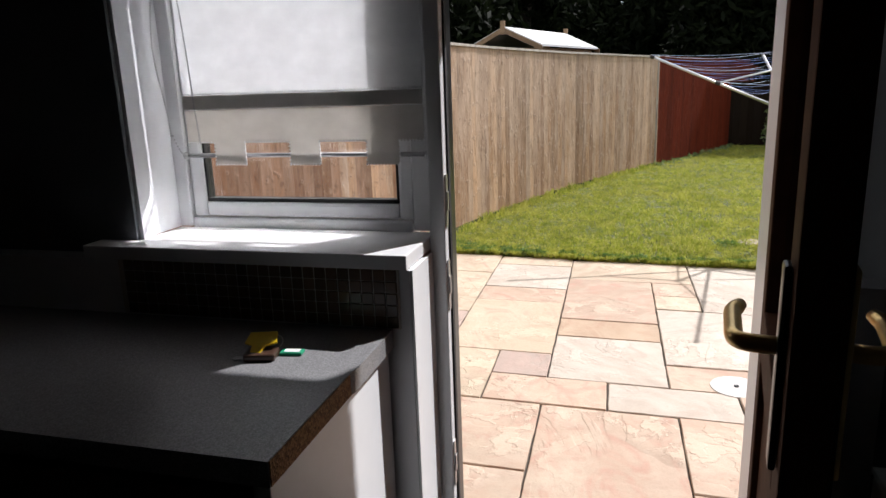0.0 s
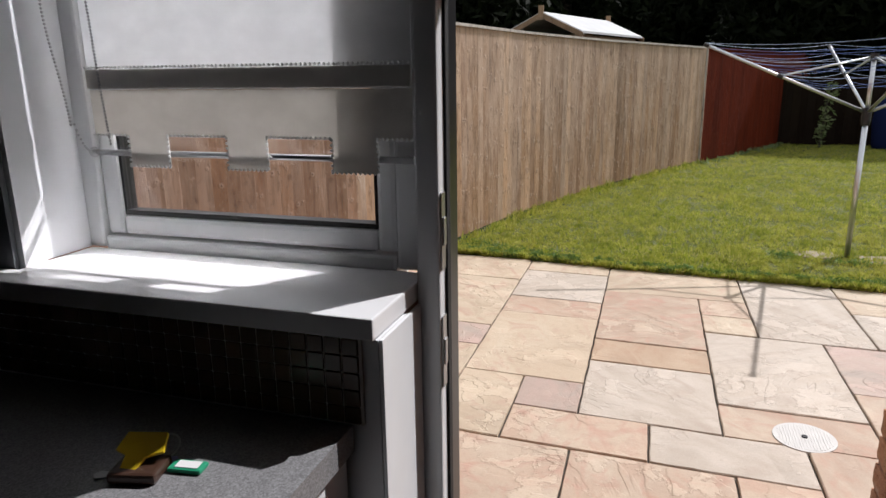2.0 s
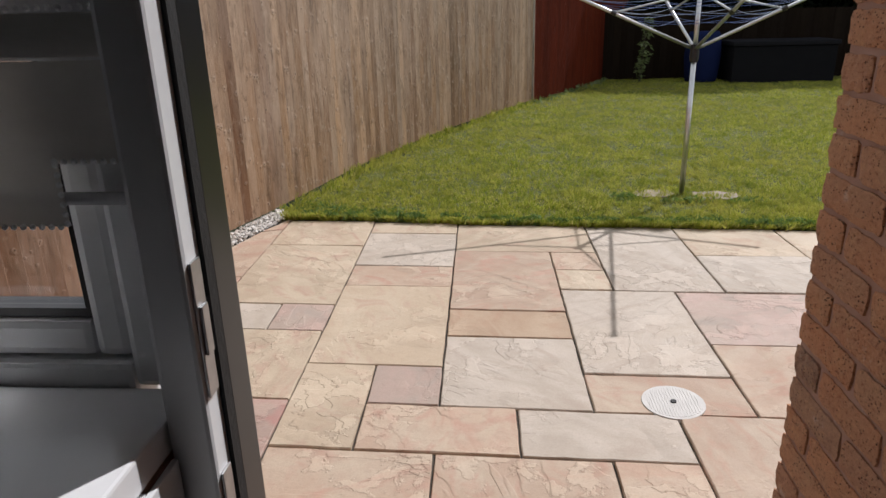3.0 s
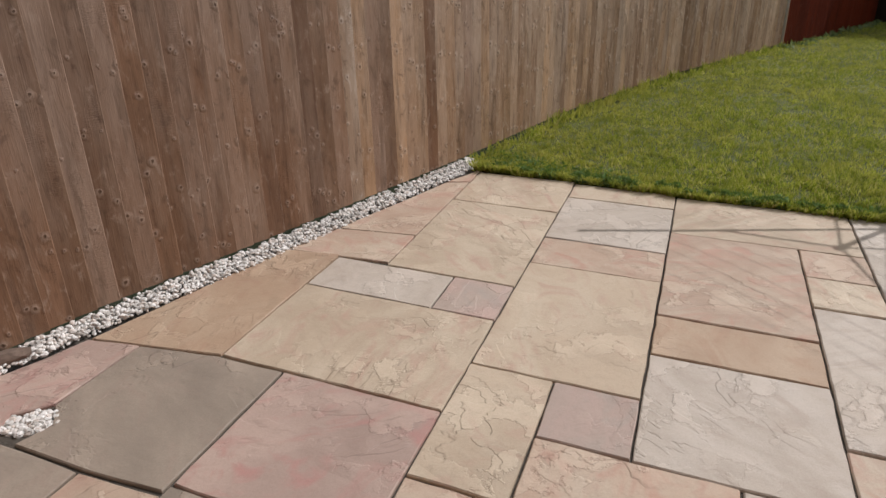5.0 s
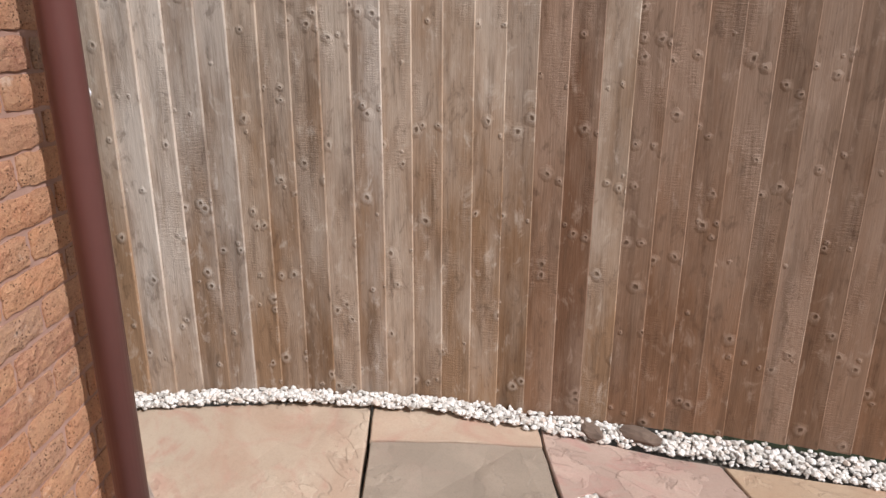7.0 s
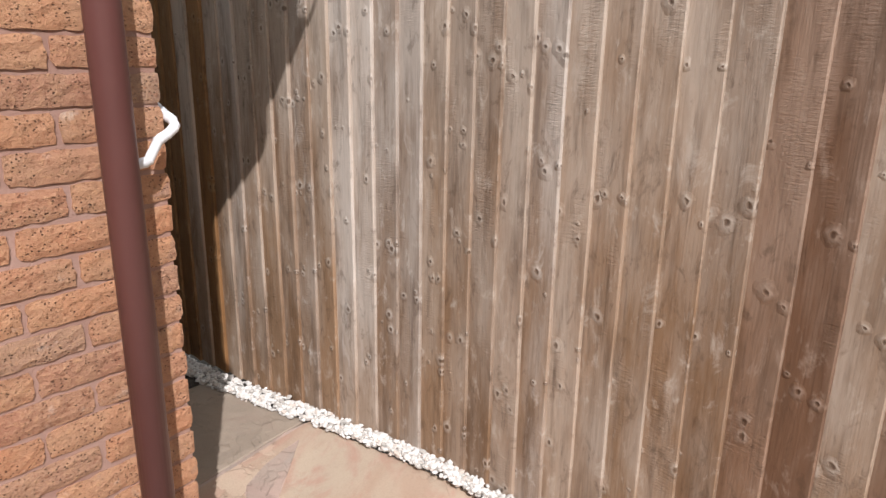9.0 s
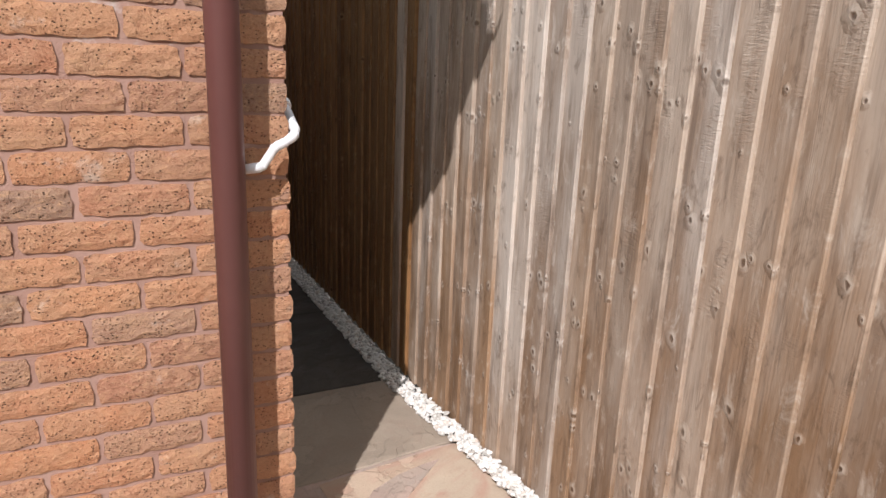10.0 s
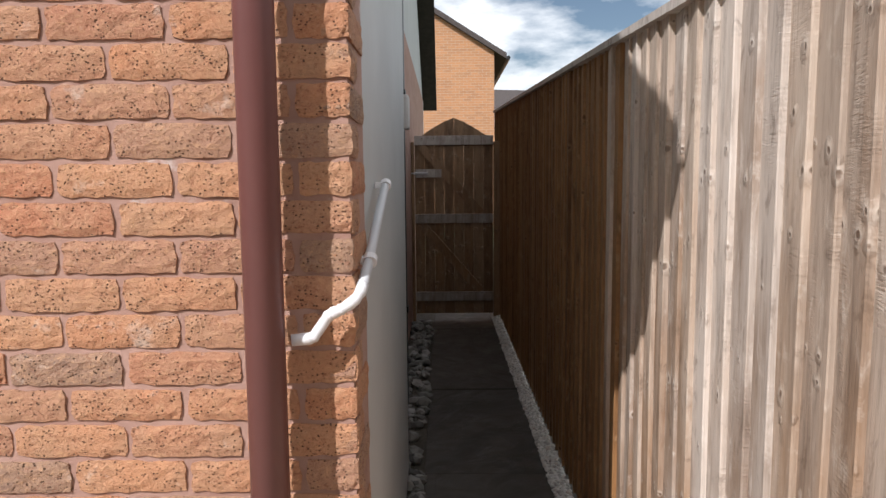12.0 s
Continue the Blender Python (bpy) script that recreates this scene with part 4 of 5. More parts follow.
for j in range(1, 4):
    y = -MH + 0.02 + j * (2 * MH - 0.04) / 4
    box(bm, -MW + 0.01, y - 0.006, 0.001, MW - 0.01, y + 0.006, 0.0145, 0.002)
part("base", bm, BLACK, mat_thing)
rnd = random.Random(5)
for i in range(4):
    for j in range(4):
        cx = -MW + 0.02 + (i + 0.5) * (2 * MW - 0.04) / 4
        cy = -MH + 0.02 + (j + 0.5) * (2 * MH - 0.04) / 4
        bm = bmesh.new()
        for _ in range(170):
            px, py = cx + rnd.uniform(-0.05, 0.05), cy + rnd.uniform(-0.026, 0.026)
            tx, ty, r = px + rnd.uniform(-0.006, 0.006), py + rnd.uniform(-0.006, 0.006), 0.0019
            base = [bm.verts.new((px + r * math.cos(a), py + r * math.sin(a), 0.006)) for a in (0, 2.1, 4.2)]
            tip = bm.verts.new((tx, ty, rnd.uniform(0.014, 0.022)))
            for k in range(3):
                bm.faces.new((base[k], base[(k + 1) % 3], tip))
        part("bristle_pad", bm, BRISTLE, mat_thing)

# ---- brown downpipe and white overflow pipe on the corner ----
downpipe = thing("downpipe", "brown round plastic rainwater downpipe on the brick corner", "drainpipe")
bm = bmesh.new()
PX, PY = -0.196, 2.783
tube(bm, bent([(PX, PY, 0.03), (PX, PY, 2.05), (PX, EAVE_Y + 0.03, 2.40), (PX, EAVE_Y + 0.03, 2.48)], 0.06), 0.034, 24)
part("pipe", bm, PIPEBROWN, downpipe, smooth=True)
for z in (0.07, 1.95):
    bm = bmesh.new()
    tube(bm, [(PX, PY, z - 0.02), (PX, PY, z + 0.02)], 0.039, 24)
    box(bm, PX - 0.05, WALL_Y + 0.012, z - 0.018, PX + 0.05, PY - 0.02, z + 0.018, 0.003)
    part("bracket", bm, PIPEBROWN, downpipe)
gutter = thing("gutter", "brown plastic gutter along the eaves", "gutter")
bm = bmesh.new()
prof = [(EAVE_Y + 0.03 + 0.055 * math.cos(a), 2.55 + 0.055 * math.sin(a)) for a in np.linspace(math.pi, 2 * math.pi, 12)]
prof += [(EAVE_Y + 0.03 + 0.050 * math.cos(a), 2.55 + 0.050 * math.sin(a)) for a in np.linspace(2 * math.pi, math.pi, 12)]
ends = [[bm.verts.new((x, y, z)) for y, z in prof] for x in (-0.40, 1.99)]
for i in range(len(prof)):
    j = (i + 1) % len(prof)
    bm.faces.new((ends[0][i], ends[0][j], ends[1][j], ends[1][i]))
bm.faces.new(ends[0])
bm.faces.new(ends[1][::-1])
bmesh.ops.recalc_face_normals(bm, faces=bm.faces)
part("trough", bm, PIPEBROWN, gutter)

overflow = thing("overflow_pipe", "white lagged condensate pipe round the brick corner", "pipe")
bm = bmesh.new()
path = bent([(-0.235, 2.752, 1.117), (-0.272, 2.748, 1.120), (-0.302, 2.746, 1.162), (-0.322, 2.744, 1.170), (-0.345, 2.738, 1.184), (-0.354, 2.715, 1.196), (-0.355, 2.68, 1.206)], 0.006)
tube(bm, path, [0.0105 + 0.0009 * math.sin(k * 1.7) for k in range(len(path))], 14)
part("lagging", bm, PIPEWHITE, overflow, "bumpy white wrapped end", True)
bm = bmesh.new()
tube(bm, [(-0.355, 2.69, 1.204), (-0.357, 2.64, 1.225), (-0.359, 2.23, 1.375), (-0.359, 2.20, 1.385)], 0.0105, 14)
part("pipe", bm, PIPEGREY, overflow, "pale grey plastic pipe", True)
for y, z in ((2.60, 1.241), (2.205, 1.384)):
    bm = bmesh.new()
    tube(bm, [(-0.360, y - 0.008, z + 0.004), (-0.360, y + 0.008, z - 0.004)], 0.0145, 14)
    box(bm, -0.360, y - 0.01, z - 0.008, -0.333, y + 0.01, z + 0.008, 0.002)
    part("clip", bm, PIPEWHITE, overflow, "white pipe clip")

# ---- passage: gate, lamp, drain ----
GY = -2.75
gate = thing("garden_gate", "closed arched ledged-and-braced wooden gate in shadow", "gate")
rnd = random.Random(9)
gx0, gx1 = -0.985, -0.225
n = 8
for k in range(n):
    x0 = gx0 + (gx1 - gx0) * k / n
    x1 = gx0 + (gx1 - gx0) * (k + 1) / n - 0.0012
    mid = (x0 + x1) / 2
    top = lambda x: 1.755 + 0.215 * (1 - min(1.0, abs(x - (gx0 + gx1) / 2) / (gx1 - gx0) * 2) ** 1.25)
    bm = bmesh.new()
    va = [bm.verts.new((x, GY, z)) for x, z in ((x0, 0.06), (x1, 0.06), (x1, top(x1)), (x0, top(x0)))]
    vb = [bm.verts.new((v.co.x, GY - 0.016, v.co.z)) for v in va]
    bm.faces.new(va)
    bm.faces.new(vb[::-1])
    for i in range(4):
        bm.faces.new((va[i], vb[i], vb[(i + 1) % 4], va[(i + 1) % 4]))
    bmesh.ops.recalc_face_normals(bm, faces=bm.faces)
    part("board", bm, GATEWOOD, gate)
for z in (0.232, 1.0, 1.755):
    part("ledge", boxed(gx0, GY + 0.001, z - 0.045, gx1, GY + 0.026, z + 0.045, bevel=0.003), GREYWOOD, gate)
for z0, z1 in ((0.28, 0.95), (1.05, 1.70)):
    a, b = Vector((gx0 + 0.12, 0, z0)), Vector((gx1 - 0.06, 0, z1))
    way = (b - a).normalized()
    side = Vector((-way.z, 0, way.x)) * 0.04
    bm = bmesh.new()
    va = [bm.verts.new(Vector((0, GY + 0.001, 0)) + p) for p in (a - side, b - side, b + side, a + side)]
    vb = [bm.verts.new(v.co + Vector((0, 0.022, 0))) for v in va]
    bm.faces.new(va)
    bm.faces.new(vb[::-1])
    for i in range(4):
        bm.faces.new((va[i], vb[i], vb[(i + 1) % 4], va[(i + 1) % 4]))
    bmesh.ops.recalc_face_normals(bm, faces=bm.faces)
    part("brace", bm, GATEWOOD, gate)
part("lock_rail", boxed(gx1 - 0.26, GY + 0.0235, 1.40, gx1 - 0.01, GY + 0.0268, 1.48, bevel=0.001), GREYWOOD, gate)
bm = bmesh.new()
box(bm, gx1 - 0.13, GY + 0.027, 1.425, gx1 + 0.0, GY + 0.036, 1.455, 0.002)
tube(bm, [(gx1 - 0.12, GY + 0.04, 1.44), (gx1 + 0.03, GY + 0.04, 1.44)], 0.007, 10)
part("bolt", bm, STEEL, gate, "steel sliding bolt")
posts = thing("gate_post", "dark wooden gate post against the house wall", "post")
part("post", boxed(-0.222, GY - 0.05, -0.02, -0.193, GY + 0.04, 1.74, bevel=0.004), GATEWOOD, posts)
post2 = thing("gate_post", "wooden gate post against the fence", "post")
part("post", boxed(-1.055, GY - 0.05, -0.02, -0.99, GY + 0.04, 1.74, bevel=0.004), GATEWOOD, post2)

lamp = thing("wall_lamp", "black bulkhead wall lamp with a pale cover, unlit", "lamp")
part("back_plate", boxed(-0.312, 0.70, 1.59, -0.19, 0.826, 1.79, bevel=0.006), BLACKGLOSS, lamp)
part("cover", boxed(-0.352, 0.715, 1.62, -0.3125, 0.81, 1.775, bevel=0.012), GREYCOVER, lamp, "pale ribbed plastic cover")
bm = bmesh.new()
tube(bm, [(-0.245, -0.2, 0.0), (-0.245, -0.2, 2.45)], 0.034, 16)
darkpipe = thing("downpipe", "black plastic downpipe in the shaded passage", "drainpipe")
part("pipe", bm, BLACKGLOSS, darkpipe, smooth=True)
for z in (0.6, 1.9):
    part("bracket", boxed(-0.285, -0.23, z - 0.02, -0.192, -0.17, z + 0.02, bevel=0.004), BLACKGLOSS, darkpipe)

cover = thing("drain_cover", "round pale plastic drain cover let into the slabs", "drain cover", pose(2.055, 4.42, -0.0125))
bm = bmesh.new()
bmesh.ops.create_cone(bm, segments=40, cap_ends=True, radius1=0.115, radius2=0.112, depth=0.016, matrix=Matrix.Translation((0, 0, 0.006)))
ribs = []
for k in range(-9, 10):
    x = k * 0.011
    h = math.sqrt(max(0.0, 0.1 ** 2 - x * x))
    if h > 0.02:
        ribs.append((x, h))
lid = part("lid", bm, GREYCOVER, cover)
for x, h in ribs:
    part("rib", boxed(x - 0.0025, -h, 0.013, x + 0.0025, h, 0.0152), GREYCOVER, lid)
bm = bmesh.new()
bmesh.ops.create_cone(bm, segments=12, cap_ends=True, radius1=0.011, radius2=0.011, depth=0.005, matrix=Matrix.Translation((0, 0, 0.0165)))
part("lifting_hole", bm, BLACK, cover, "small dark lifting hole")

# ---- rotary washing line ----
airer = thing("rotary_washing_line", "aluminium rotary washing line open with blue lines", "washing line", pose(2.80, 7.28, 0.0))
bm = bmesh.new()
tube(bm, [(0, 0, -0.02), (0, 0, 1.02)], 0.019, 16)
tube(bm, [(0, 0, 1.02), (0, 0, 1.44)], 0.0155, 16)
part("pole", bm, ALU, airer, smooth=True)
bm = bmesh.new()
tube(bm, [(0, 0, 0.97), (0, 0, 1.0), (0, 0, 1.09)], [0.026, 0.032, 0.03], 16)
part("hub", bm, BLACKGLOSS, airer, "black plastic hub")
bm = bmesh.new()
tube(bm, [(0, 0, 1.41), (0, 0, 1.455)], 0.026, 16)
part("top_cap", bm, BLACKGLOSS, airer, "grey plastic top collar")
ARM = [math.radians(a) for a in (185, 274, 4, 94)]
TIP_R, TIP_Z = 1.10, 1.535
tips = [Vector((TIP_R * math.cos(a), TIP_R * math.sin(a), TIP_Z)) for a in ARM]
for tip, a in zip(tips, ARM):
    root = Vector((0.03 * math.cos(a), 0.03 * math.sin(a), 1.07))
    bm = bmesh.new()
    tube(bm, [root, tip], 0.0115, 10)
    arm = part("arm", bm, ALU, airer, smooth=True)
    mid = root.lerp(tip, 0.52)
    bm = bmesh.new()
    tube(bm, [(0.02 * math.cos(a), 0.02 * math.sin(a), 1.43), mid], 0.007, 8)
    part("strut", bm, ALU, arm, smooth=True)
    bm = bmesh.new()
    tube(bm, [mid - (tip - root).normalized() * 0.02, mid + (tip - root).normalized() * 0.02], 0.0155, 10)
    part("joint", bm, BLACKGLOSS, arm)
    bm = bmesh.new()
    tube(bm, [tip - (tip - root).normalized() * 0.025, tip + (tip - root).normalized() * 0.008], 0.0145, 10)
    part("end_cap", bm, BLACKGLOSS, arm)
for ring_no in range(9):
    f = 1.0 - ring_no * 0.078
    bm = bmesh.new()
    for i in range(4):
        a = Vector((0, 0, 1.07)).lerp(tips[i], f) + Vector((0, 0, 0.012))
        b = Vector((0, 0, 1.07)).lerp(tips[(i + 1) % 4], f) + Vector((0, 0, 0.012))
        sag = 0.035 + 0.012 * math.sin(ring_no * 2.1 + i)
        tube(bm, [a.lerp(b, t) - Vector((0, 0, sag * 4 * t * (1 - t))) for t in np.linspace(0, 1, 9)], 0.0014, 5, False)
    part("line", bm, PALELINE if ring_no % 3 == 0 else LINE, airer, smooth=True)
for x0, x1, y0, y1, turn in ((2.44, 2.74, 7.17, 7.38, 6), (2.86, 3.20, 7.10, 7.33, -8)):
    flag = thing("paving_stone", "small broken paving stone at the foot of the pole", "stone", pose((x0 + x1) / 2, (y0 + y1) / 2, 0.006, 0, 0, turn), group="stones by the pole")
    w, h = (x1 - x0) / 2, (y1 - y0) / 2
    bm = bmesh.new()
    prism(bm, [(-w, -h * 0.8), (w * 0.3, -h), (w, -h * 0.4), (w * 0.9, h * 0.7), (0, h), (-w * 0.9, h * 0.6)], -0.04, 0.018)
    part("slab", bm, STONES["g"], flag)

# ---- shed beyond the fence ----
shed = thing("garden_shed", "neighbour's shed with a pale grey felt roof behind the fence", "shed", pose(0.03, 10.0, 0, 0, 0, -16))
part("wall", boxed(-0.44, 0.1, -0.06, 0.44, 2.0, 1.76), GATEWOOD, shed)
bm = bmesh.new()
pts = [(-0.52, 1.77), (0.0, 2.0), (0.5, 1.77)]
lo = [[bm.verts.new((x, y, z)) for x, z in pts] for y in (0.0, 2.1)]
hi = [[bm.verts.new((x, y, z + 0.025)) for x, z in pts] for y in (0.0, 2.1)]
for k in range(2):
    bm.faces.new((hi[0][k], hi[0][k + 1], hi[1][k + 1], hi[1][k]))
    bm.faces.new((lo[0][k], lo[1][k], lo[1][k + 1], lo[0][k + 1]))
for q in (0, 1):
    for k in range(2):
        bm.faces.new((lo[q][k], lo[q][k + 1], hi[q][k + 1], hi[q][k]))
for k in (0, 2):
    bm.faces.new((lo[0][k], hi[0][k], hi[1][k], lo[1][k]))
bmesh.ops.recalc_face_normals(bm, faces=bm.faces)
part("roof", bm, FELT, shed, "pale grey felt roof")
for y in (-0.012, 2.112):
    part("finial", boxed(-0.03, y - 0.01, 1.93, 0.03, y + 0.01, 2.09), GATEWOOD, shed)
    for sx in (-1, 1):
        bm = bmesh.new()
        va = [bm.verts.new((x * sx, y - 0.01, z)) for x, z in ((0.03, 1.94), (0.52, 1.715), (0.52, 1.775), (0.03, 2.0))]
        vb = [bm.verts.new((v.co.x, y + 0.01, v.co.z)) for v in va]
        bm.faces.new(va)
        bm.faces.new(vb[::-1])
        for q in range(4):
            bm.faces.new((va[q], vb[q], vb[(q + 1) % 4], va[(q + 1) % 4]))
        bmesh.ops.recalc_face_normals(bm, faces=bm.faces)
        part("barge_board", bm, GATEWOOD, shed)

# ---- end of the garden ----
endfence = thing("back_fence", "dark shaded wooden fence across the end of the garden", "fence")
x = 3.35
bm = bmesh.new()
box(bm, 0.0, 0.0, -0.05, 0.118, 0.018, 1.2)
# board colour kept near black: the garden end's shade is in it
SHADE_WOOD = make_wood("shade_dark_wood", [(0.0, (0.012, 0.008, 0.006)), (1.0, (0.019, 0.013, 0.009))], (0.02, 0.016, 0.013), 0.4, knot=(0.008, 0.005, 0.003), deep=(0.008, 0.005, 0.003), high=1.0, rough=0.95)
SHADE_WOOD.node_tree.nodes["Principled BSDF"].inputs["Specular IOR Level"].default_value = 0.03
end_board = mesh_of("board", bm, SHADE_WOOD)
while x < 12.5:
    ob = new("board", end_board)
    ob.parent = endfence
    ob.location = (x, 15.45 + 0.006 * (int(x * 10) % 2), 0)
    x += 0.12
store = thing("storage_box", "dark grey garden storage box in the shade", "box", pose(6.3, 14.95, 0, 0, 0, 0))
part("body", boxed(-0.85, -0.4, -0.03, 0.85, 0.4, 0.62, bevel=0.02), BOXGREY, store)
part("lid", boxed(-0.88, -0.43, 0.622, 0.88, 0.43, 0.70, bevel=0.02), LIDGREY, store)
barrel = thing("water_butt", "dark blue plastic barrel in the shade", "barrel", pose(5.05, 14.95, 0))
bm = bmesh.new()
tube(bm, [(0, 0, -0.03), (0, 0, 0.1), (0, 0, 0.45), (0, 0, 0.8), (0, 0, 0.86)], [0.25, 0.28, 0.31, 0.28, 0.24], 20)
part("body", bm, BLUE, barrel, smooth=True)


def leaf_cloud(name, centres, size, count, material, seed, parent=None, long=1.6):
    """Many small leaves strewn in clumps of (x, y, z, rx, ry, rz)."""
    r = np.random.default_rng(seed)
    verts, faces = [], []
    per = max(1, count // len(centres))
    for cx, cy, cz, rx, ry, rz in centres:
        d = r.normal(size=(per, 3))
        d /= np.linalg.norm(d, axis=1)[:, None]
        p = d * (r.random((per, 1)) ** 0.45) * np.array([rx, ry, rz]) + np.array([cx, cy, cz])
        u = r.normal(size=(per, 3))
        u /= np.linalg.norm(u, axis=1)[:, None]
        w = np.cross(u, r.normal(size=(per, 3)))
        w /= np.linalg.norm(w, axis=1)[:, None]
        sz = size * r.uniform(0.6, 1.3, (per, 1))
        for q, a, b, s in zip(p, u, w, sz):
            i = len(verts)
            a, b = a * s * long, b * s * 0.5
            verts += [tuple(q - a), tuple(q + b), tuple(q + a), tuple(q - b)]
            faces.append((i, i + 1, i + 2, i + 3))
    ob = raw(name, verts, faces, material)
    if parent is not None:
        ob.parent = parent
    return ob


def tree(x, y, height, spread, seed, leaves):
    rnd = random.Random(seed)
    t = thing("tree", "tall dark tree in shadow behind the garden", "tree", pose(x, y, -0.06), group="trees behind the garden")
    bm = bmesh.new()
    top = Vector((rnd.uniform(-0.4, 0.4), rnd.uniform(-0.4, 0.4), height * 0.8))
    tube(bm, [(0, 0, 0), (rnd.uniform(-0.1, 0.1), 0, height * 0.3), top * 0.6 + Vector((0.1, 0, 0.1)), top], [0.2, 0.16, 0.1, 0.03], 9)
    clumps = []
    for k in range(11):
        h = height * rnd.uniform(0.12, 0.85)
        a = rnd.uniform(0, 2 * math.pi)
        reach = spread * rnd.uniform(0.5, 1.0) * (1.15 - 0.6 * h / height)
        tip = Vector((reach * math.cos(a), reach * math.sin(a), h + rnd.uniform(0.1, 0.6)))
        tube(bm, [top * (h / top.z * 0.9), tip * 0.55 + Vector((0, 0, h * 0.42)), tip], [0.06, 0.04, 0.012], 6)
        clumps.append((tip.x, tip.y, tip.z, spread * rnd.uniform(0.35, 0.6), spread * rnd.uniform(0.35, 0.6), height * rnd.uniform(0.10, 0.17)))
        clumps.append((tip.x * 0.5, tip.y * 0.5, tip.z * 0.95, spread * 0.5, spread * 0.5, height * 0.14))
    part("trunk", bm, BARK, t)
    leaf_cloud("crown", clumps, 0.085, leaves, SHADELEAF, seed, t)


for k, (x, y, h) in enumerate(((-3.6, 16.5, 7.5), (-1.0, 19.5, 8.0), (1.6, 21.0, 7.2), (4.2, 21.5, 7.8), (6.6, 20.8, 7.0), (9.2, 21.0, 7.6), (11.8, 20.0, 7.4), (14.4, 19.0, 7.0), (-2.4, 21.0, 8.6), (0.2, 23.0, 8.8), (2.9, 24.0, 8.6), (-5.4, 18.5, 8.4))):
    tree(x, y, h, 2.3, 40 + k, 15000)
hedge_list = [(x, 16.9 + 0.3 * math.sin(x * 1.7), z, 1.1, 0.8, 0.9) for x in np.arange(3.2, 16, 0.8) for z in (0.7, 1.9, 3.2)]
tagged(leaf_cloud("hedge", hedge_list, 0.09, 46000, SHADELEAF, 91), "tall dark hedge in deep shade at the garden end", "hedge", kind="stuff")
bush = thing("bush", "sunlit pale green bush rising behind the red fence", "bush", pose(3.9, 18.2, 0))
bm = bmesh.new()
bush_clumps = []
rnd = random.Random(12)
for k in range(9):
    tip = Vector((rnd.uniform(-0.7, 0.7), rnd.uniform(-0.3, 0.3), rnd.uniform(1.4, 2.15)))
    tube(bm, [(0, 0, -0.06), tip * 0.5, tip], [0.03, 0.018, 0.006], 6)
    bush_clumps.append((tip.x, tip.y, tip.z, 0.26, 0.24, 0.2))
part("stems", bm, BARK, bush)
leaf_cloud("crown", bush_clumps, 0.045, 1500, LIGHTLEAF, 13, bush)
shrub = thing("shrub", "pale variegated shrub against the dark end fence", "shrub", pose(4.0, 15.0, 0))
bm = bmesh.new()
tube(bm, [(0, 0, -0.02), (0.03, 0, 0.5), (0.06, 0, 1.1)], [0.02, 0.015, 0.005], 6)
part("stem", bm, BARK, shrub)
leaf_cloud("leaves", [(0.0, 0, 0.25, 0.1, 0.1, 0.2), (0.05, 0, 0.55, 0.14, 0.12, 0.25), (0.1, 0, 0.95, 0.12, 0.1, 0.2)], 0.03, 260, LIGHTLEAF, 14, shrub)

# ---- houses beyond the gate ----
house = thing("brick_house", "orange brick house with a dark tiled gable roof beyond the gate", "house", pose(-2.0, -16.4, 0))
bm = bmesh.new()
W, EZ = 7.0, 5.0
AP = EZ + W / 2 * math.tan(radians(32))
outl = [(0, -0.06), (W, -0.06), (W, EZ), (W / 2, AP), (0, EZ)]
va = [bm.verts.new((x, 0, z)) for x, z in outl]
vb = [bm.verts.new((x, -8, z)) for x, z in outl]
bm.faces.new(va)
bm.faces.new(vb[::-1])
for i in range(5):
    bm.faces.new((va[i], vb[i], vb[(i + 1) % 5], va[(i + 1) % 5]))
bmesh.ops.recalc_face_normals(bm, faces=bm.faces)
part("wall", bm, FARBRICK, house)
bm = bmesh.new()
up = math.tan(radians(32))
for s in (0, 1):
    ax, bx = (-0.35, W / 2) if s == 0 else (W + 0.35, W / 2)
    az = EZ - 0.35 * up
    vs = []
    for x, z in ((ax, az), (bx, AP), (bx, AP + 0.16), (ax, az + 0.16)):
        vs.append([bm.verts.new((x, y, z)) for y in (0.16, -8.2)])
    for i in range(4):
        j = (i + 1) % 4
        bm.faces.new((vs[i][0], vs[j][0], vs[j][1], vs[i][1]))
    bm.faces.new([v[0] for v in vs])
    bm.faces.new([v[1] for v in vs][::-1])
bmesh.ops.recalc_face_normals(bm, faces=bm.faces)
part("roof", bm, ROOFTILE, house, "dark tiled roof")
bm = bmesh.new()
tube(bm, [(-0.40, 0.2, EZ - 0.20), (-0.40, -8.2, EZ - 0.20)], 0.06, 10)
part("gutter", bm, BLACKGLOSS, house, "dark gutter")


def far_house(x, y, w, eave, turn):
    h = thing("far_house", "distant brick house with a tiled roof", "house", pose(x, y, 0, 0, 0, turn), group="distant houses")
    part("wall", boxed(-w / 2, -4, -0.06, w / 2, 4, eave), FARBRICK, h)
    bm = bmesh.new()
    pts = [(-4.4, eave - 0.1), (0, eave + 2.4), (4.4, eave - 0.1)]
    lo = [[bm.verts.new((s * (w / 2 + 0.3), yy, z)) for yy, z in pts] for s in (-1, 1)]
    for k in range(2):
        bm.faces.new((lo[0][k], lo[0][k + 1], lo[1][k + 1], lo[1][k]))
    bm.faces.new(lo[0])
    bm.faces.new(lo[1][::-1])
    bmesh.ops.recalc_face_normals(bm, faces=bm.faces)
    part("roof", bm, ROOFTILE, h, "brown tiled roof")


far_house(-5.2, -36, 6.0, 3.9, 15)
far_house(-13.0, -52, 9.0, 4.2, 0)

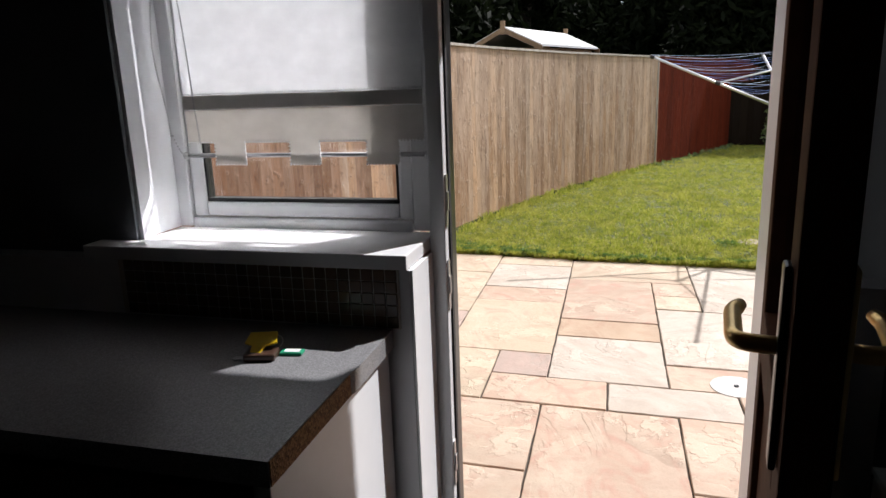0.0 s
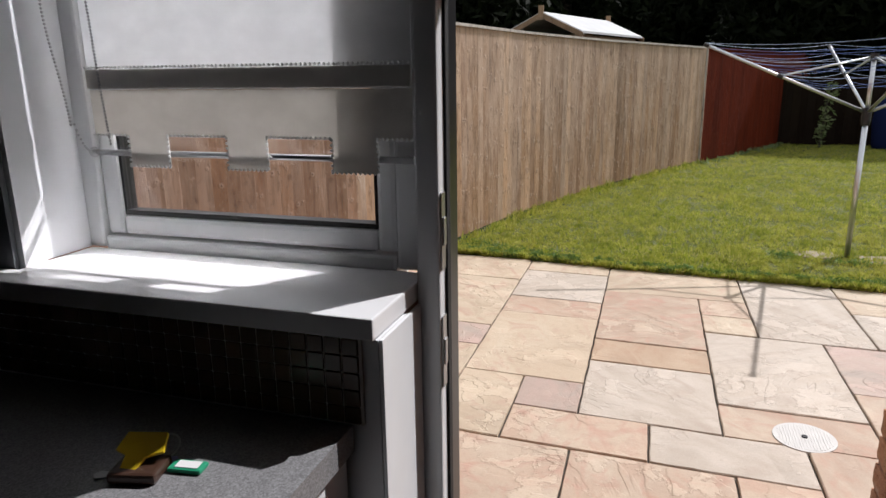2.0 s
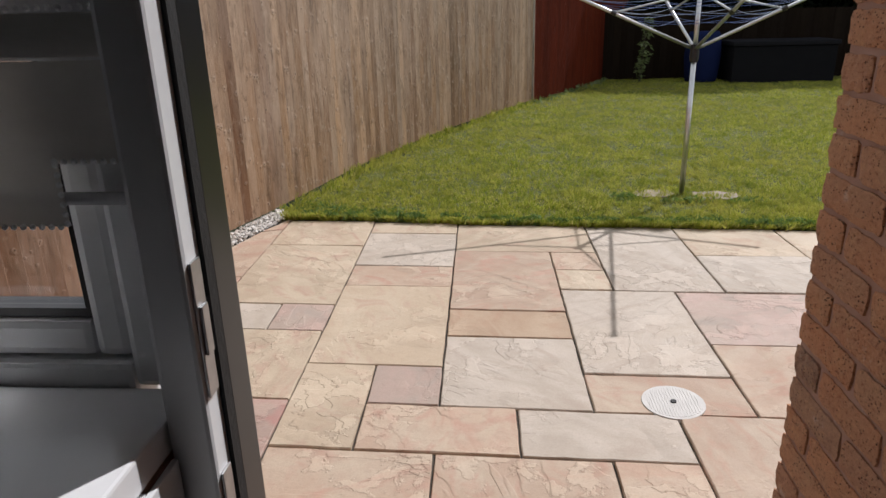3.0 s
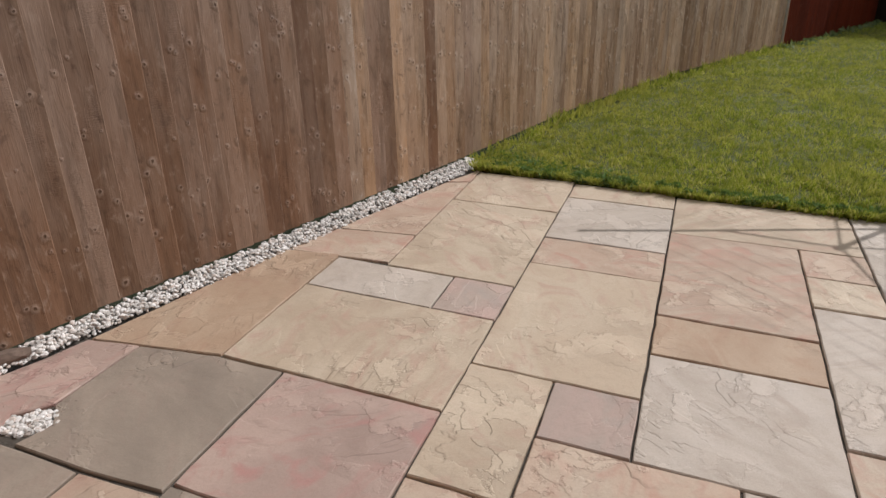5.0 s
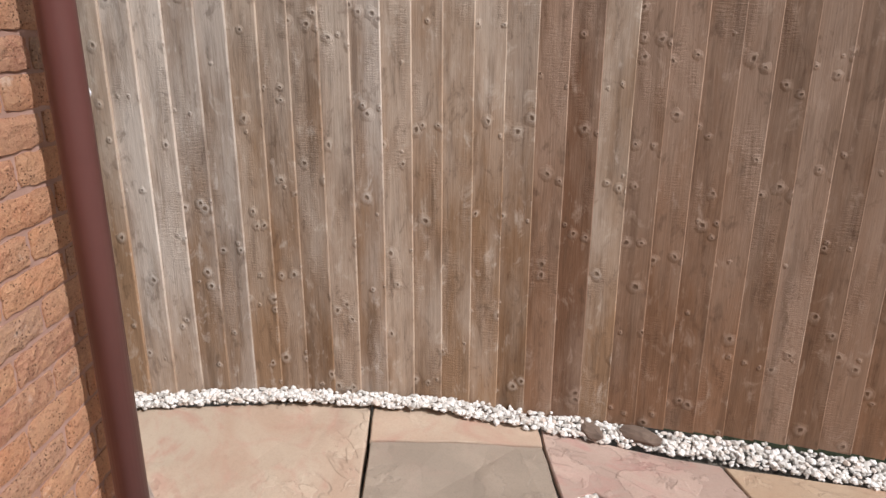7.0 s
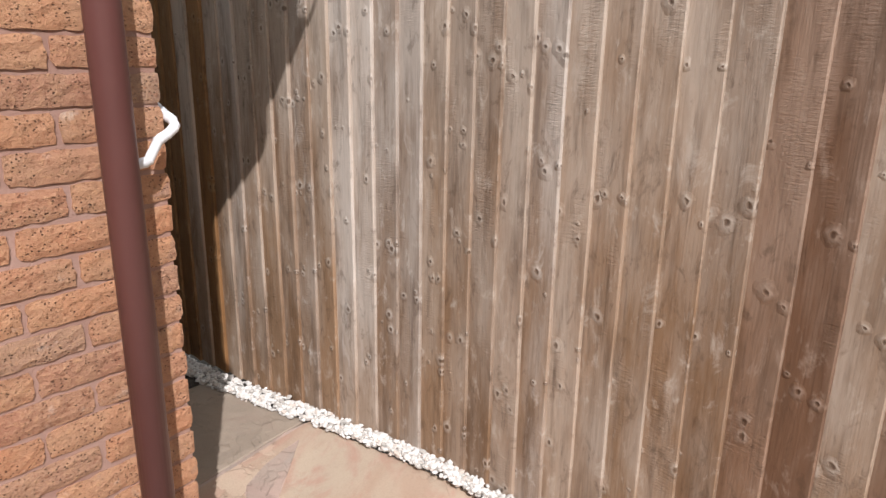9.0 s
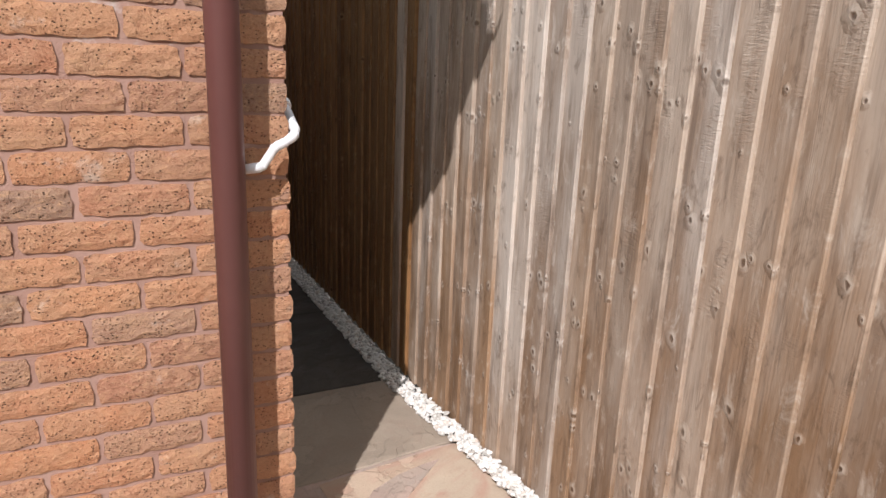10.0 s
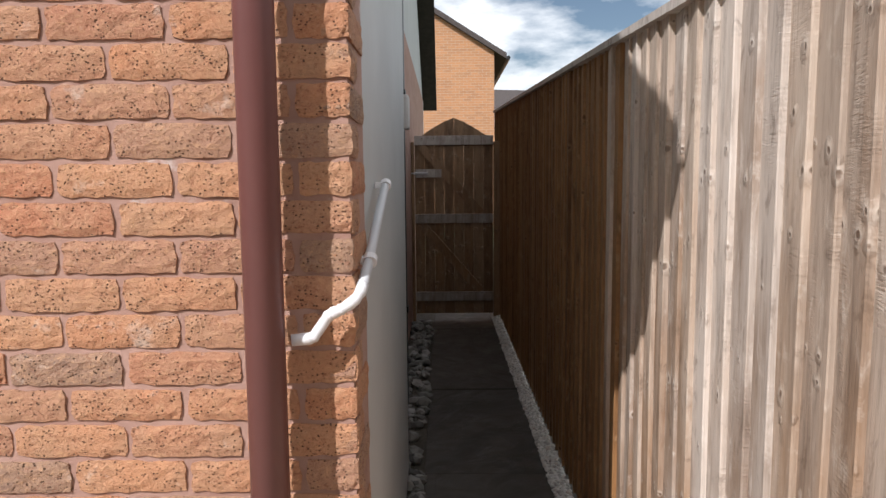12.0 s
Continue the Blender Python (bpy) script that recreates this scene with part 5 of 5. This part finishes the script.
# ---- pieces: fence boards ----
tan_boards = [[board_mesh(10 * i + k, m) for k in range(3)] for i, m in enumerate((SILVER, BROWN, TAN, MIDWOOD, SHADOW_TONED))]
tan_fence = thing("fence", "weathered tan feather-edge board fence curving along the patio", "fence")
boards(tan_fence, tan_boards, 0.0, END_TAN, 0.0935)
bm = bmesh.new()
rail_along(bm, 0.0, END_TAN, -0.03, 0.034, -0.022, 0.0)
part("capping", bm, GREYWOOD, tan_fence, "weathered capping strip along the top")
bm = bmesh.new()
for z in (-1.62, -0.95, -0.25):
    rail_along(bm, 0.0, END_TAN, -0.05, -0.004, z, z + 0.075)
part("rails", bm, GATEWOOD, tan_fence)
red_fence = thing("fence", "red-brown stained board fence along the far lawn", "fence")
rnd = random.Random(3)
s = END_TAN + 0.02
while s < run[-1] - 0.15:
    verts, faces = [], []
    x, y, turn = fence_at(s)
    o, t = Vector((math.cos(turn), math.sin(turn), 0)), Vector((-math.sin(turn), math.cos(turn), 0))
    c = Vector((x, y, 0))
    top = fence_top(y) - 0.02
    prof = [(0.0, -0.052), (0.0, 0.048), (0.016, 0.048), (0.005, -0.052)]
    i = len(verts)
    for z in (0.0, top):
        verts += [tuple(c + o * n + t * u + Vector((0, 0, z))) for n, u in prof]
    for k in range(4):
        faces.append((i + k, i + (k + 1) % 4, i + 4 + (k + 1) % 4, i + 4 + k))
    faces.append((i + 7, i + 6, i + 5, i + 4))
    s += 0.0955
    raw("board", verts, faces, RED).parent = red_fence
bm = bmesh.new()
rail_along(bm, END_TAN, float(run[-1]) - 0.2, -0.02, 0.034, -0.02, 0.0)
part("capping", bm, RED, red_fence)
part("post", boxed(1.90, 12.50, -0.03, 1.98, 12.58, 1.66, bevel=0.003), GREYWOOD, red_fence, "pale end post")

# ---- pieces: patio slabs ----
def rise(x, y):
    """The ground lifts a little towards the bend of the fence."""
    k = min(1.0, max(0.0, (-0.5 - x) / 0.45))
    return 0.066 * k * float(np.interp(y, [1.7, 2.4, 2.9, 3.5, 4.2], [0, 0.6, 1, 1, 0]))


def slab(name, corners, tone="b", z=0.0):
    """One riven slab: a chamfered, slightly uneven outline 30 mm thick."""
    rnd = random.Random(repr(corners))
    cx = sum(c[0] for c in corners) / len(corners)
    cy = sum(c[1] for c in corners) / len(corners)
    n = len(corners)
    pts = []
    for i in range(n):
        a, b = Vector(corners[i]), Vector(corners[(i + 1) % n])
        steps = max(2, int((b - a).length / 0.07))
        way = (b - a).normalized()
        nrm = Vector((-way.y, way.x))
        for k in range(steps):
            p = a.lerp(b, k / steps)
            pts.append(p + nrm * (0.0036 + rnd.uniform(-0.0015, 0.0022)) + (way * 0.005 if k == 0 else Vector((0, 0))))
    bm = bmesh.new()
    high = z + rnd.uniform(-0.0025, 0.0025)
    tilt = (rnd.uniform(-0.004, 0.004), rnd.uniform(-0.004, 0.004))
    low, mid, top = [], [], []
    for p in pts:
        dx, dy = p.x - cx, p.y - cy
        zt = high + tilt[0] * dx + tilt[1] * dy + rise(p.x, p.y)
        d = Vector((dx, dy)).normalized() * 0.004
        low.append(bm.verts.new((dx, dy, -0.03)))
        mid.append(bm.verts.new((dx, dy, zt - 0.004)))
        top.append(bm.verts.new((dx - d.x, dy - d.y, zt)))
    m = len(pts)
    for i in range(m):
        j = (i + 1) % m
        bm.faces.new((low[i], low[j], mid[j], mid[i]))
        bm.faces.new((mid[i], mid[j], top[j], top[i]))
    bm.faces.new(top)
    bmesh.ops.recalc_face_normals(bm, faces=bm.faces)
    ob = part(name, bm, STONES[tone], patio)
    ob.location = (cx, cy, 0)
    return ob


def grid(u, v):
    """A place on the patio's own slightly skewed grid."""
    return (1.2 + u - 0.018 * (v - 4.36), v - 0.035 * u)


def rect(u0, v0, u1, v1):
    return [grid(u0, v0), grid(u1, v0), grid(u1, v1), grid(u0, v1)]


A, B, C, D, E_ = -0.57, 0.0, 0.56, 1.13, 1.71
SLABS = [
    (A, 6.39, B, 6.62), (A, 5.80, B, 6.39), (A, 5.50, B, 5.80), (A, 4.66, B, 5.50), (A, 4.09, -0.275, 4.66), (-0.275, 4.37, B, 4.66), (-0.275, 4.09, 0.285, 4.37),
    (B, 6.06, 0.83, 6.58), (B, 5.22, C, 6.06), (C, 5.77, 0.83, 6.06), (C, 5.49, 0.83, 5.77), (B, 4.94, C, 5.22), (B, 4.37, C, 4.94), (0.285, 4.09, 0.85, 4.37),
    (0.83, 5.49, 1.38, 6.56), (C, 4.64, D, 5.49), (C, 4.37, D, 4.64), (0.85, 3.82, 1.42, 4.37), (D, 4.92, 1.95, 5.49), (D, 4.37, 1.95, 4.92),
    (1.38, 6.03, 2.0, 6.54), (1.38, 5.49, 2.0, 6.03), (2.0, 5.49, 2.6, 6.52), (1.95, 4.37, 2.6, 5.49), (1.42, 3.82, 2.6, 4.37),
    (B, 3.26, 0.578, 4.09), (0.578, 3.53, 0.85, 4.09), (0.578, 2.75, 0.675, 3.53),
    (A, 3.54, B, 4.09), (A, 2.97, -0.28, 3.54), (-0.28, 3.26, B, 3.54), (-0.28, 2.715, 0.30, 3.26), (0.30, 2.715, 0.585, 3.26), (A, 2.715, -0.28, 2.97),
    (-1.17, 6.13, A, 6.64), (-1.17, 5.25, A, 6.13), (-1.42, 4.96, -0.84, 5.25), (-0.84, 4.96, A, 5.25), (-1.42, 4.38, A, 4.96),
    (-1.15, 3.82, A, 4.38), (-1.15, 3.25, A, 3.82), (-1.15, 2.72, A, 3.25),
]
TONES = "bwobbpo" + "boobyww" + "wwoopo" + "bwbbo" + "ooo" + "obooboo"[:6] + "bbwpb" + "rgo"
assert len(TONES) == len(SLABS)
for r, tone in zip(SLABS, TONES):
    slab("slab", rect(*r), tone)
# the slabs cut along the fence
for tone, c in (
    ("o", [grid(-1.17, 6.64), (-0.02, 6.74), (-0.14, 6.44), grid(-1.17, 6.44)]),
    ("o", [grid(-1.17, 6.44), (-0.14, 6.44), (-0.41, 5.60), grid(-1.17, 5.595)]),
    ("o", [grid(-1.17, 5.595), (-0.41, 5.60), (-0.52, 5.29), grid(-1.17, 5.27)]),
    ("y", [grid(-1.42, 5.27), (-0.52, 5.29), (-0.76, 4.36), grid(-1.42, 4.38)]),
    ("r", [(-0.545, 4.389), (-0.76, 4.36), (-0.93, 3.80), (-0.82, 3.80), (-0.57, 3.825), (-0.625, 3.92), (-0.545, 4.01)]),
    ("g", [(-0.545, 4.389), (-0.545, 4.01), (-0.47, 3.945), (-0.50, 3.83), (-0.22, 3.82), (0.055, 3.83), (0.045, 4.419), (-0.22, 4.428)]),
    ("g", [(-0.82, 3.24), (-0.51, 3.235), (-0.22, 3.23), (-0.224, 3.815), (-0.50, 3.825), (-0.82, 3.80)]),
    ("o", [(-0.82, 3.80), (-0.93, 3.80), (-1.0, 3.42), (-1.025, 3.23), (-0.82, 3.235)]),
    ("o", [(-0.51, 3.235), (-1.025, 3.23), (-1.03, 2.32), (-0.51, 2.32)]),
    ("p", [(-0.51, 2.72), (0.06, 2.72), (0.06, 3.225), (-0.51, 3.235)]),
    ("o", [(-0.22, 3.235), (0.06, 3.225), (0.06, 3.82), (-0.22, 3.815)]),
):
    area = sum(c[i][0] * c[(i + 1) % len(c)][1] - c[(i + 1) % len(c)][0] * c[i][1] for i in range(len(c)))
    slab("slab", c if area > 0 else c[::-1], tone)
# passage slabs; the far ones have the shade in their stone tone
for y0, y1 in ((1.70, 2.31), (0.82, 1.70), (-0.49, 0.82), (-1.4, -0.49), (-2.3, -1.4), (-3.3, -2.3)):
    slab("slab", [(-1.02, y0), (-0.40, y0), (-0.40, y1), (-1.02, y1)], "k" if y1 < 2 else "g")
slab("slab", [(-0.40, 2.31), (-0.40, 2.69), (-0.50, 2.70), (-1.02, 2.31)][::-1], "p")


# ---- loose stones ----
def stones(name, spots, lo, hi, material, seed, flat=0.75):
    r = np.random.default_rng(seed)
    phi = (1 + 5 ** 0.5) / 2
    base = np.array([(-1, phi, 0), (1, phi, 0), (-1, -phi, 0), (1, -phi, 0), (0, -1, phi), (0, 1, phi), (0, -1, -phi), (0, 1, -phi), (phi, 0, -1), (phi, 0, 1), (-phi, 0, -1), (-phi, 0, 1)]) / 1.9
    tri = [(0, 11, 5), (0, 5, 1), (0, 1, 7), (0, 7, 10), (0, 10, 11), (1, 5, 9), (5, 11, 4), (11, 10, 2), (10, 7, 6), (7, 1, 8), (3, 9, 4), (3, 4, 2), (3, 2, 6), (3, 6, 8), (3, 8, 9), (4, 9, 5), (2, 4, 11), (6, 2, 10), (8, 6, 7), (9, 8, 1)]
    verts, faces = [], []
    for x, y, z in spots:
        s = r.uniform(lo, hi) * np.array([r.uniform(0.8, 1.5), r.uniform(0.7, 1.1), flat * r.uniform(0.7, 1.1)])
        v = base * r.uniform(0.78, 1.18, (12, 1)) * s
        a, b = r.uniform(0, 6.28), r.uniform(-0.5, 0.5)
        rot = np.array([[math.cos(a), -math.sin(a), 0], [math.sin(a), math.cos(a), 0], [0, 0, 1]]) @ np.array([[math.cos(b), 0, math.sin(b)], [0, 1, 0], [-math.sin(b), 0, math.cos(b)]])
        i = len(verts)
        verts += [tuple(p) for p in v @ rot.T + np.array([x, y, z])]
        faces += [(i + p, i + q, i + w) for p, q, w in tri]
    return tagged(raw(name, verts, faces, material), kind="stuff")


r = np.random.default_rng(21)
spots = []
s = 0.35
last = float(np.interp(6.85, fine_y, run))
while s < last:
    x, y, turn = fence_at(s)
    for _ in range(3):
        n = r.uniform(0.018, float(np.interp(y, [2.0, 2.6, 3.3, 3.8, 4.6, 5.2], [0.085, 0.06, 0.056, 0.075, 0.10, 0.112])))
        gx, gy = x + n * math.cos(turn), y + n * math.sin(turn)
        spots.append((gx, gy, r.uniform(-0.008, 0.010) + rise(gx, gy) + 0.045 * max(0.0, 1 - n / 0.11)))
    s += 0.0036
tagged(stones("gravel_strip", spots, 0.006, 0.0125, GRAVEL, 22), "white stone chippings along the foot of the fence", "gravel")
spots = []
while len(spots) < 260:
    u, v = r.uniform(-1, 1), r.uniform(-1, 1)
    if u * u + v * v < 1:
        spots.append((-0.545 + 0.085 * u, 3.93 + 0.065 * v + 0.02 * u, r.uniform(-0.018, -0.004)))
tagged(stones("gravel_pocket", spots, 0.007, 0.0125, GRAVEL, 23), "pocket of white chippings in a hole between slabs", "gravel")
spots = [(r.uniform(1.87, 1.99), r.uniform(2.72, 3.46), r.uniform(-0.008, 0.01)) for _ in range(1300)]
tagged(stones("gravel_bed", spots, 0.008, 0.015, GRAVEL, 24), "white chippings along the shaded wing wall", "gravel")
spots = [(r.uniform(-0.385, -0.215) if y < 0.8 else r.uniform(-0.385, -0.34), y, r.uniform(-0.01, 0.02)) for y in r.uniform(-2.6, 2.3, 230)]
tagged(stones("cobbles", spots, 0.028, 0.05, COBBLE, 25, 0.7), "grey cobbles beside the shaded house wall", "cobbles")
for x, y, turn in ((-0.905, 3.96, 25), (-0.865, 4.12, 60)):
    st = thing("stone", "broken brown stone lying in the gravel", "stone", pose(x, y, 0.042, 0, 0, turn), group="stones in the gravel")
    bm = bmesh.new()
    bmesh.ops.create_icosphere(bm, subdivisions=2, radius=1.0)
    rr = random.Random(x)
    for v in bm.verts:
        v.co = Vector((v.co.x * 0.075, v.co.y * 0.034, v.co.z * 0.026)) * rr.uniform(0.85, 1.12)
    part("rock", bm, BROWNSTONE, st)


# ---- bricks ----
def brick_mesh(seed, length=0.2085, height=0.0605, depth=0.05):
    """A worn brick face, proud side at -y of its own frame, centred."""
    rnd = random.Random(seed)
    bm = bmesh.new()
    nx, nz = 9, 4
    front, edge, back = [], [], []
    for i in range(nx + 1):
        for j in range(nz + 1):
            x, z = (i / nx - 0.5) * length, (j / nz - 0.5) * height
            rim = i in (0, nx) or j in (0, nz)
            corner = i in (0, nx) and j in (0, nz)
            if rim:
                x += rnd.uniform(-0.0028, 0.0024) - (math.copysign(0.003, x) if corner else 0)
                z += rnd.uniform(-0.0026, 0.0024) - (math.copysign(0.002, z) if corner else 0)
            y = 0.0026 + rnd.uniform(-0.0012, 0.0022) if rim else rnd.uniform(-0.0018, 0.0016)
            front.append(bm.verts.new((x * (0.992 if rim else 1), y, z * (0.985 if rim else 1))))
    idx = lambda i, j: front[i * (nz + 1) + j]
    for i in range(nx):
        for j in range(nz):
            bm.faces.new((idx(i, j), idx(i + 1, j), idx(i + 1, j + 1), idx(i, j + 1)))
    loop = [idx(i, 0) for i in range(nx)] + [idx(nx, j) for j in range(nz)] + [idx(i, nz) for i in range(nx, 0, -1)] + [idx(0, j) for j in range(nz, 0, -1)]
    ring = [bm.verts.new((v.co.x * 1.008, depth, v.co.z * 1.01)) for v in loop]
    for i in range(len(loop)):
        j = (i + 1) % len(loop)
        bm.faces.new((loop[j], loop[i], ring[i], ring[j]))
    bmesh.ops.recalc_face_normals(bm, faces=bm.faces)
    return mesh_of("brick", bm, BRICK)


STRETCH = [brick_mesh(k) for k in range(7)]
HALF = [brick_mesh(60 + k, 0.0995) for k in range(4)]


def lay(parent, meshes, m):
    ob = new("brick", random.choice(meshes))
    ob.parent = parent
    ob.matrix_world = m @ pose(random.uniform(-0.0015, 0.0015), 0, random.uniform(-0.001, 0.001), 0, random.uniform(-0.35, 0.35), 0)
    return ob


COURSE0, COURSE, FULL, HALFW, BED = 0.0775, 0.0697, 0.2085, 0.0995, 0.0098
for k in range(-1, 34):
    z = COURSE0 + COURSE * k
    # back wall, facing the garden; the corner end carries a half on every other course
    x = -0.343
    first = True
    while x < 0.86:
        meshes, w = (HALF, HALFW) if first and k % 2 else (STRETCH, FULL)
        first = False
        if not (z > WIN_Z0 - 0.06 and x + w > WIN_L - 0.01):
            lay(wall_back, meshes, pose(x + w / 2, 2.7029, z, 0, 0, 180))
        elif x + HALFW < WIN_L - 0.005:
            lay(wall_back, HALF, pose(x + HALFW / 2, 2.7029, z, 0, 0, 180))
        x += w + BED
    # the return of the corner, facing the passage
    meshes, w = (STRETCH, FULL) if k % 2 else (HALF, HALFW)
    lay(wall_corner, meshes, pose(-0.3429, 2.7003 - w / 2, z, 0, 0, -90))
    # the wing's side, facing the door
    y = 3.467
    first = True
    while y > 2.75:
        meshes, w = (HALF, HALFW) if (first and k % 2) or y - FULL < 2.71 else (STRETCH, FULL)
        if y - w > 2.70:
            lay(wall_wing, meshes, pose(2.0021, y - w / 2, z, 0, 0, -90))
        first = False
        y -= w + BED

# ---- mosaic tiles ----
bm = bmesh.new()
box(bm, -0.0112, 0, -0.0112, 0.0112, 0.004, 0.0112, 0.0015)
tile_mesh = mesh_of("tile", bm, TILES)
for j in range(5):
    for i in range(25):
        ob = new("tile", tile_mesh)
        ob.parent = splash
        ob.location = (1.113 - 0.0245 * i, IN_Y - 0.0085, 0.9495 + 0.0235 * j)

# ---- grass ----
def inside(px, py, poly):
    hit = np.zeros(len(px), bool)
    for (x0, y0), (x1, y1) in zip(poly, poly[1:] + poly[:1]):
        cross = ((y0 > py) != (y1 > py)) & (px < (x1 - x0) * (py - y0) / (y1 - y0 + 1e-12) + x0)
        hit ^= cross
    return hit


def drift(px, py, cell, seed):
    """Smooth noise from 0 to 1 over the plan, with lumps of about cell metres."""
    r = np.random.default_rng(seed)
    t = r.random((64, 64))
    gx, gy = px / cell, py / cell
    ix, iy = np.floor(gx).astype(int), np.floor(gy).astype(int)
    fx, fy = gx - ix, gy - iy
    fx, fy = fx * fx * (3 - 2 * fx), fy * fy * (3 - 2 * fy)
    pick = lambda a, b: t[a % 64, b % 64]
    return (pick(ix, iy) * (1 - fx) + pick(ix + 1, iy) * fx) * (1 - fy) + (pick(ix, iy + 1) * (1 - fx) + pick(ix + 1, iy + 1) * fx) * fy


def blades(name, px, py, lo, hi, width, material, seed, lean=0.7, z=0.0, way=None):
    """Grass blades that grow and lean in tufts; way is the side they hang to, if any."""
    r = np.random.default_rng(seed)
    n = len(px)
    a = r.uniform(0, 2 * math.pi, n)
    tuft = 0.65 * drift(px, py, 0.055, seed + 1) + 0.35 * drift(px, py, 0.21, seed + 2)
    h = lo + (hi - lo) * np.clip(tuft * 1.1 - 0.15 + r.uniform(-0.25, 0.25, n), 0, 1)
    ln = r.uniform(0.15, lean, n) * h
    b = drift(px, py, 0.07, seed + 3) * 4 * math.pi + r.normal(0, 0.6, n) if way is None else r.normal(way, 0.7, n)
    wx, wy = np.cos(a) * width, np.sin(a) * width
    base = np.stack([px, py, np.full(n, z)], 1)
    side = np.stack([wx, wy, np.zeros(n)], 1)
    bend = np.stack([np.cos(b) * ln, np.sin(b) * ln, h], 1)
    v = np.stack([base - side, base + side, base + bend * 0.55 + side * 0.8, base + bend, base + bend * 0.55 - side * 0.8], 1).reshape(-1, 3)
    k = np.arange(n)[:, None] * 5
    f = (k + np.array([[0, 1, 2, 3, 4]])).tolist()
    return raw(name, v.tolist(), f, material)


r = np.random.default_rng(77)
n = 400000
dist = r.random(n) ** 1.5
py = 6.45 + dist * 10.5
px = np.interp(py, fine_y, fine_x) + 0.03 + r.random(n) * np.interp(py, [6.4, 17], [4.6, 6.5])
ok = inside(px, py, LAWN)
tagged(blades("grass", px[ok], py[ok], 0.014, 0.062, 0.0026, GRASS, 78, 0.9), "short green lawn grass with dry yellowish flecks", "grass", kind="stuff")
m = 15000
ex = r.uniform(-0.05, 5.0, m)
ey = np.interp(ex, [-0.12, 0.58, 1.2, 2.02, 3.2, 6.0], [6.75, 6.68, 6.62, 6.55, 6.48, 6.3]) + r.normal(0.012, 0.016, m) - 0.03 * drift(ex, ex * 0, 0.13, 5)
tagged(blades("edge_grass", ex, ey, 0.02, 0.075, 0.0028, GRASS, 79, 1.3, way=-1.57), "ragged grass hanging over the edge of the patio", "grass", kind="stuff")
m = 3200
ey = r.uniform(6.8, 12.5, m)
ex = np.interp(ey, fine_y, fine_x) + 0.02 + np.abs(r.normal(0, 0.05, m))
tagged(blades("fence_weeds", ex, ey, 0.02, 0.13, 0.0035, GRASS, 80, 1.0), "longer grass and weeds at the foot of the fence", "weeds", kind="stuff")
weeds = [(x, y, 0.03, rx, ry, 0.03) for x, y, rx, ry in ((0.04, 6.92, 0.24, 0.2), (0.3, 6.85, 0.2, 0.12), (0.7, 6.78, 0.25, 0.08), (2.35, 7.16, 0.12, 0.08), (3.2, 7.05, 0.14, 0.06), (2.8, 7.06, 0.2, 0.05), (3.3, 6.55, 0.3, 0.05), (2.7, 6.57, 0.3, 0.05))]
rr = random.Random(31)
for k in range(70):
    x = rr.uniform(0.0, 4.4)
    y = float(np.interp(x, [-0.12, 0.58, 1.2, 2.02, 3.2, 6.0], [6.75, 6.68, 6.62, 6.55, 6.48, 6.3]))
    weeds.append((x, y + rr.uniform(-0.02, 0.05), 0.025, rr.uniform(0.03, 0.09), 0.03, rr.uniform(0.015, 0.035)))
tagged(leaf_cloud("clover", weeds, 0.012, 9500, WEED, 81), "small clover leaves at the lawn corner", "weeds", kind="stuff")
leafs = [(float(np.interp(y, fine_y, fine_x)) + 0.12, y, 0.03, 0.12, 0.12, 0.03) for y in np.arange(12.4, 15.5, 0.3)]
tagged(leaf_cloud("fallen_leaves", leafs, 0.03, 260, LIGHTLEAF, 82), "pale fallen leaves along the red fence", "leaves", kind="stuff")
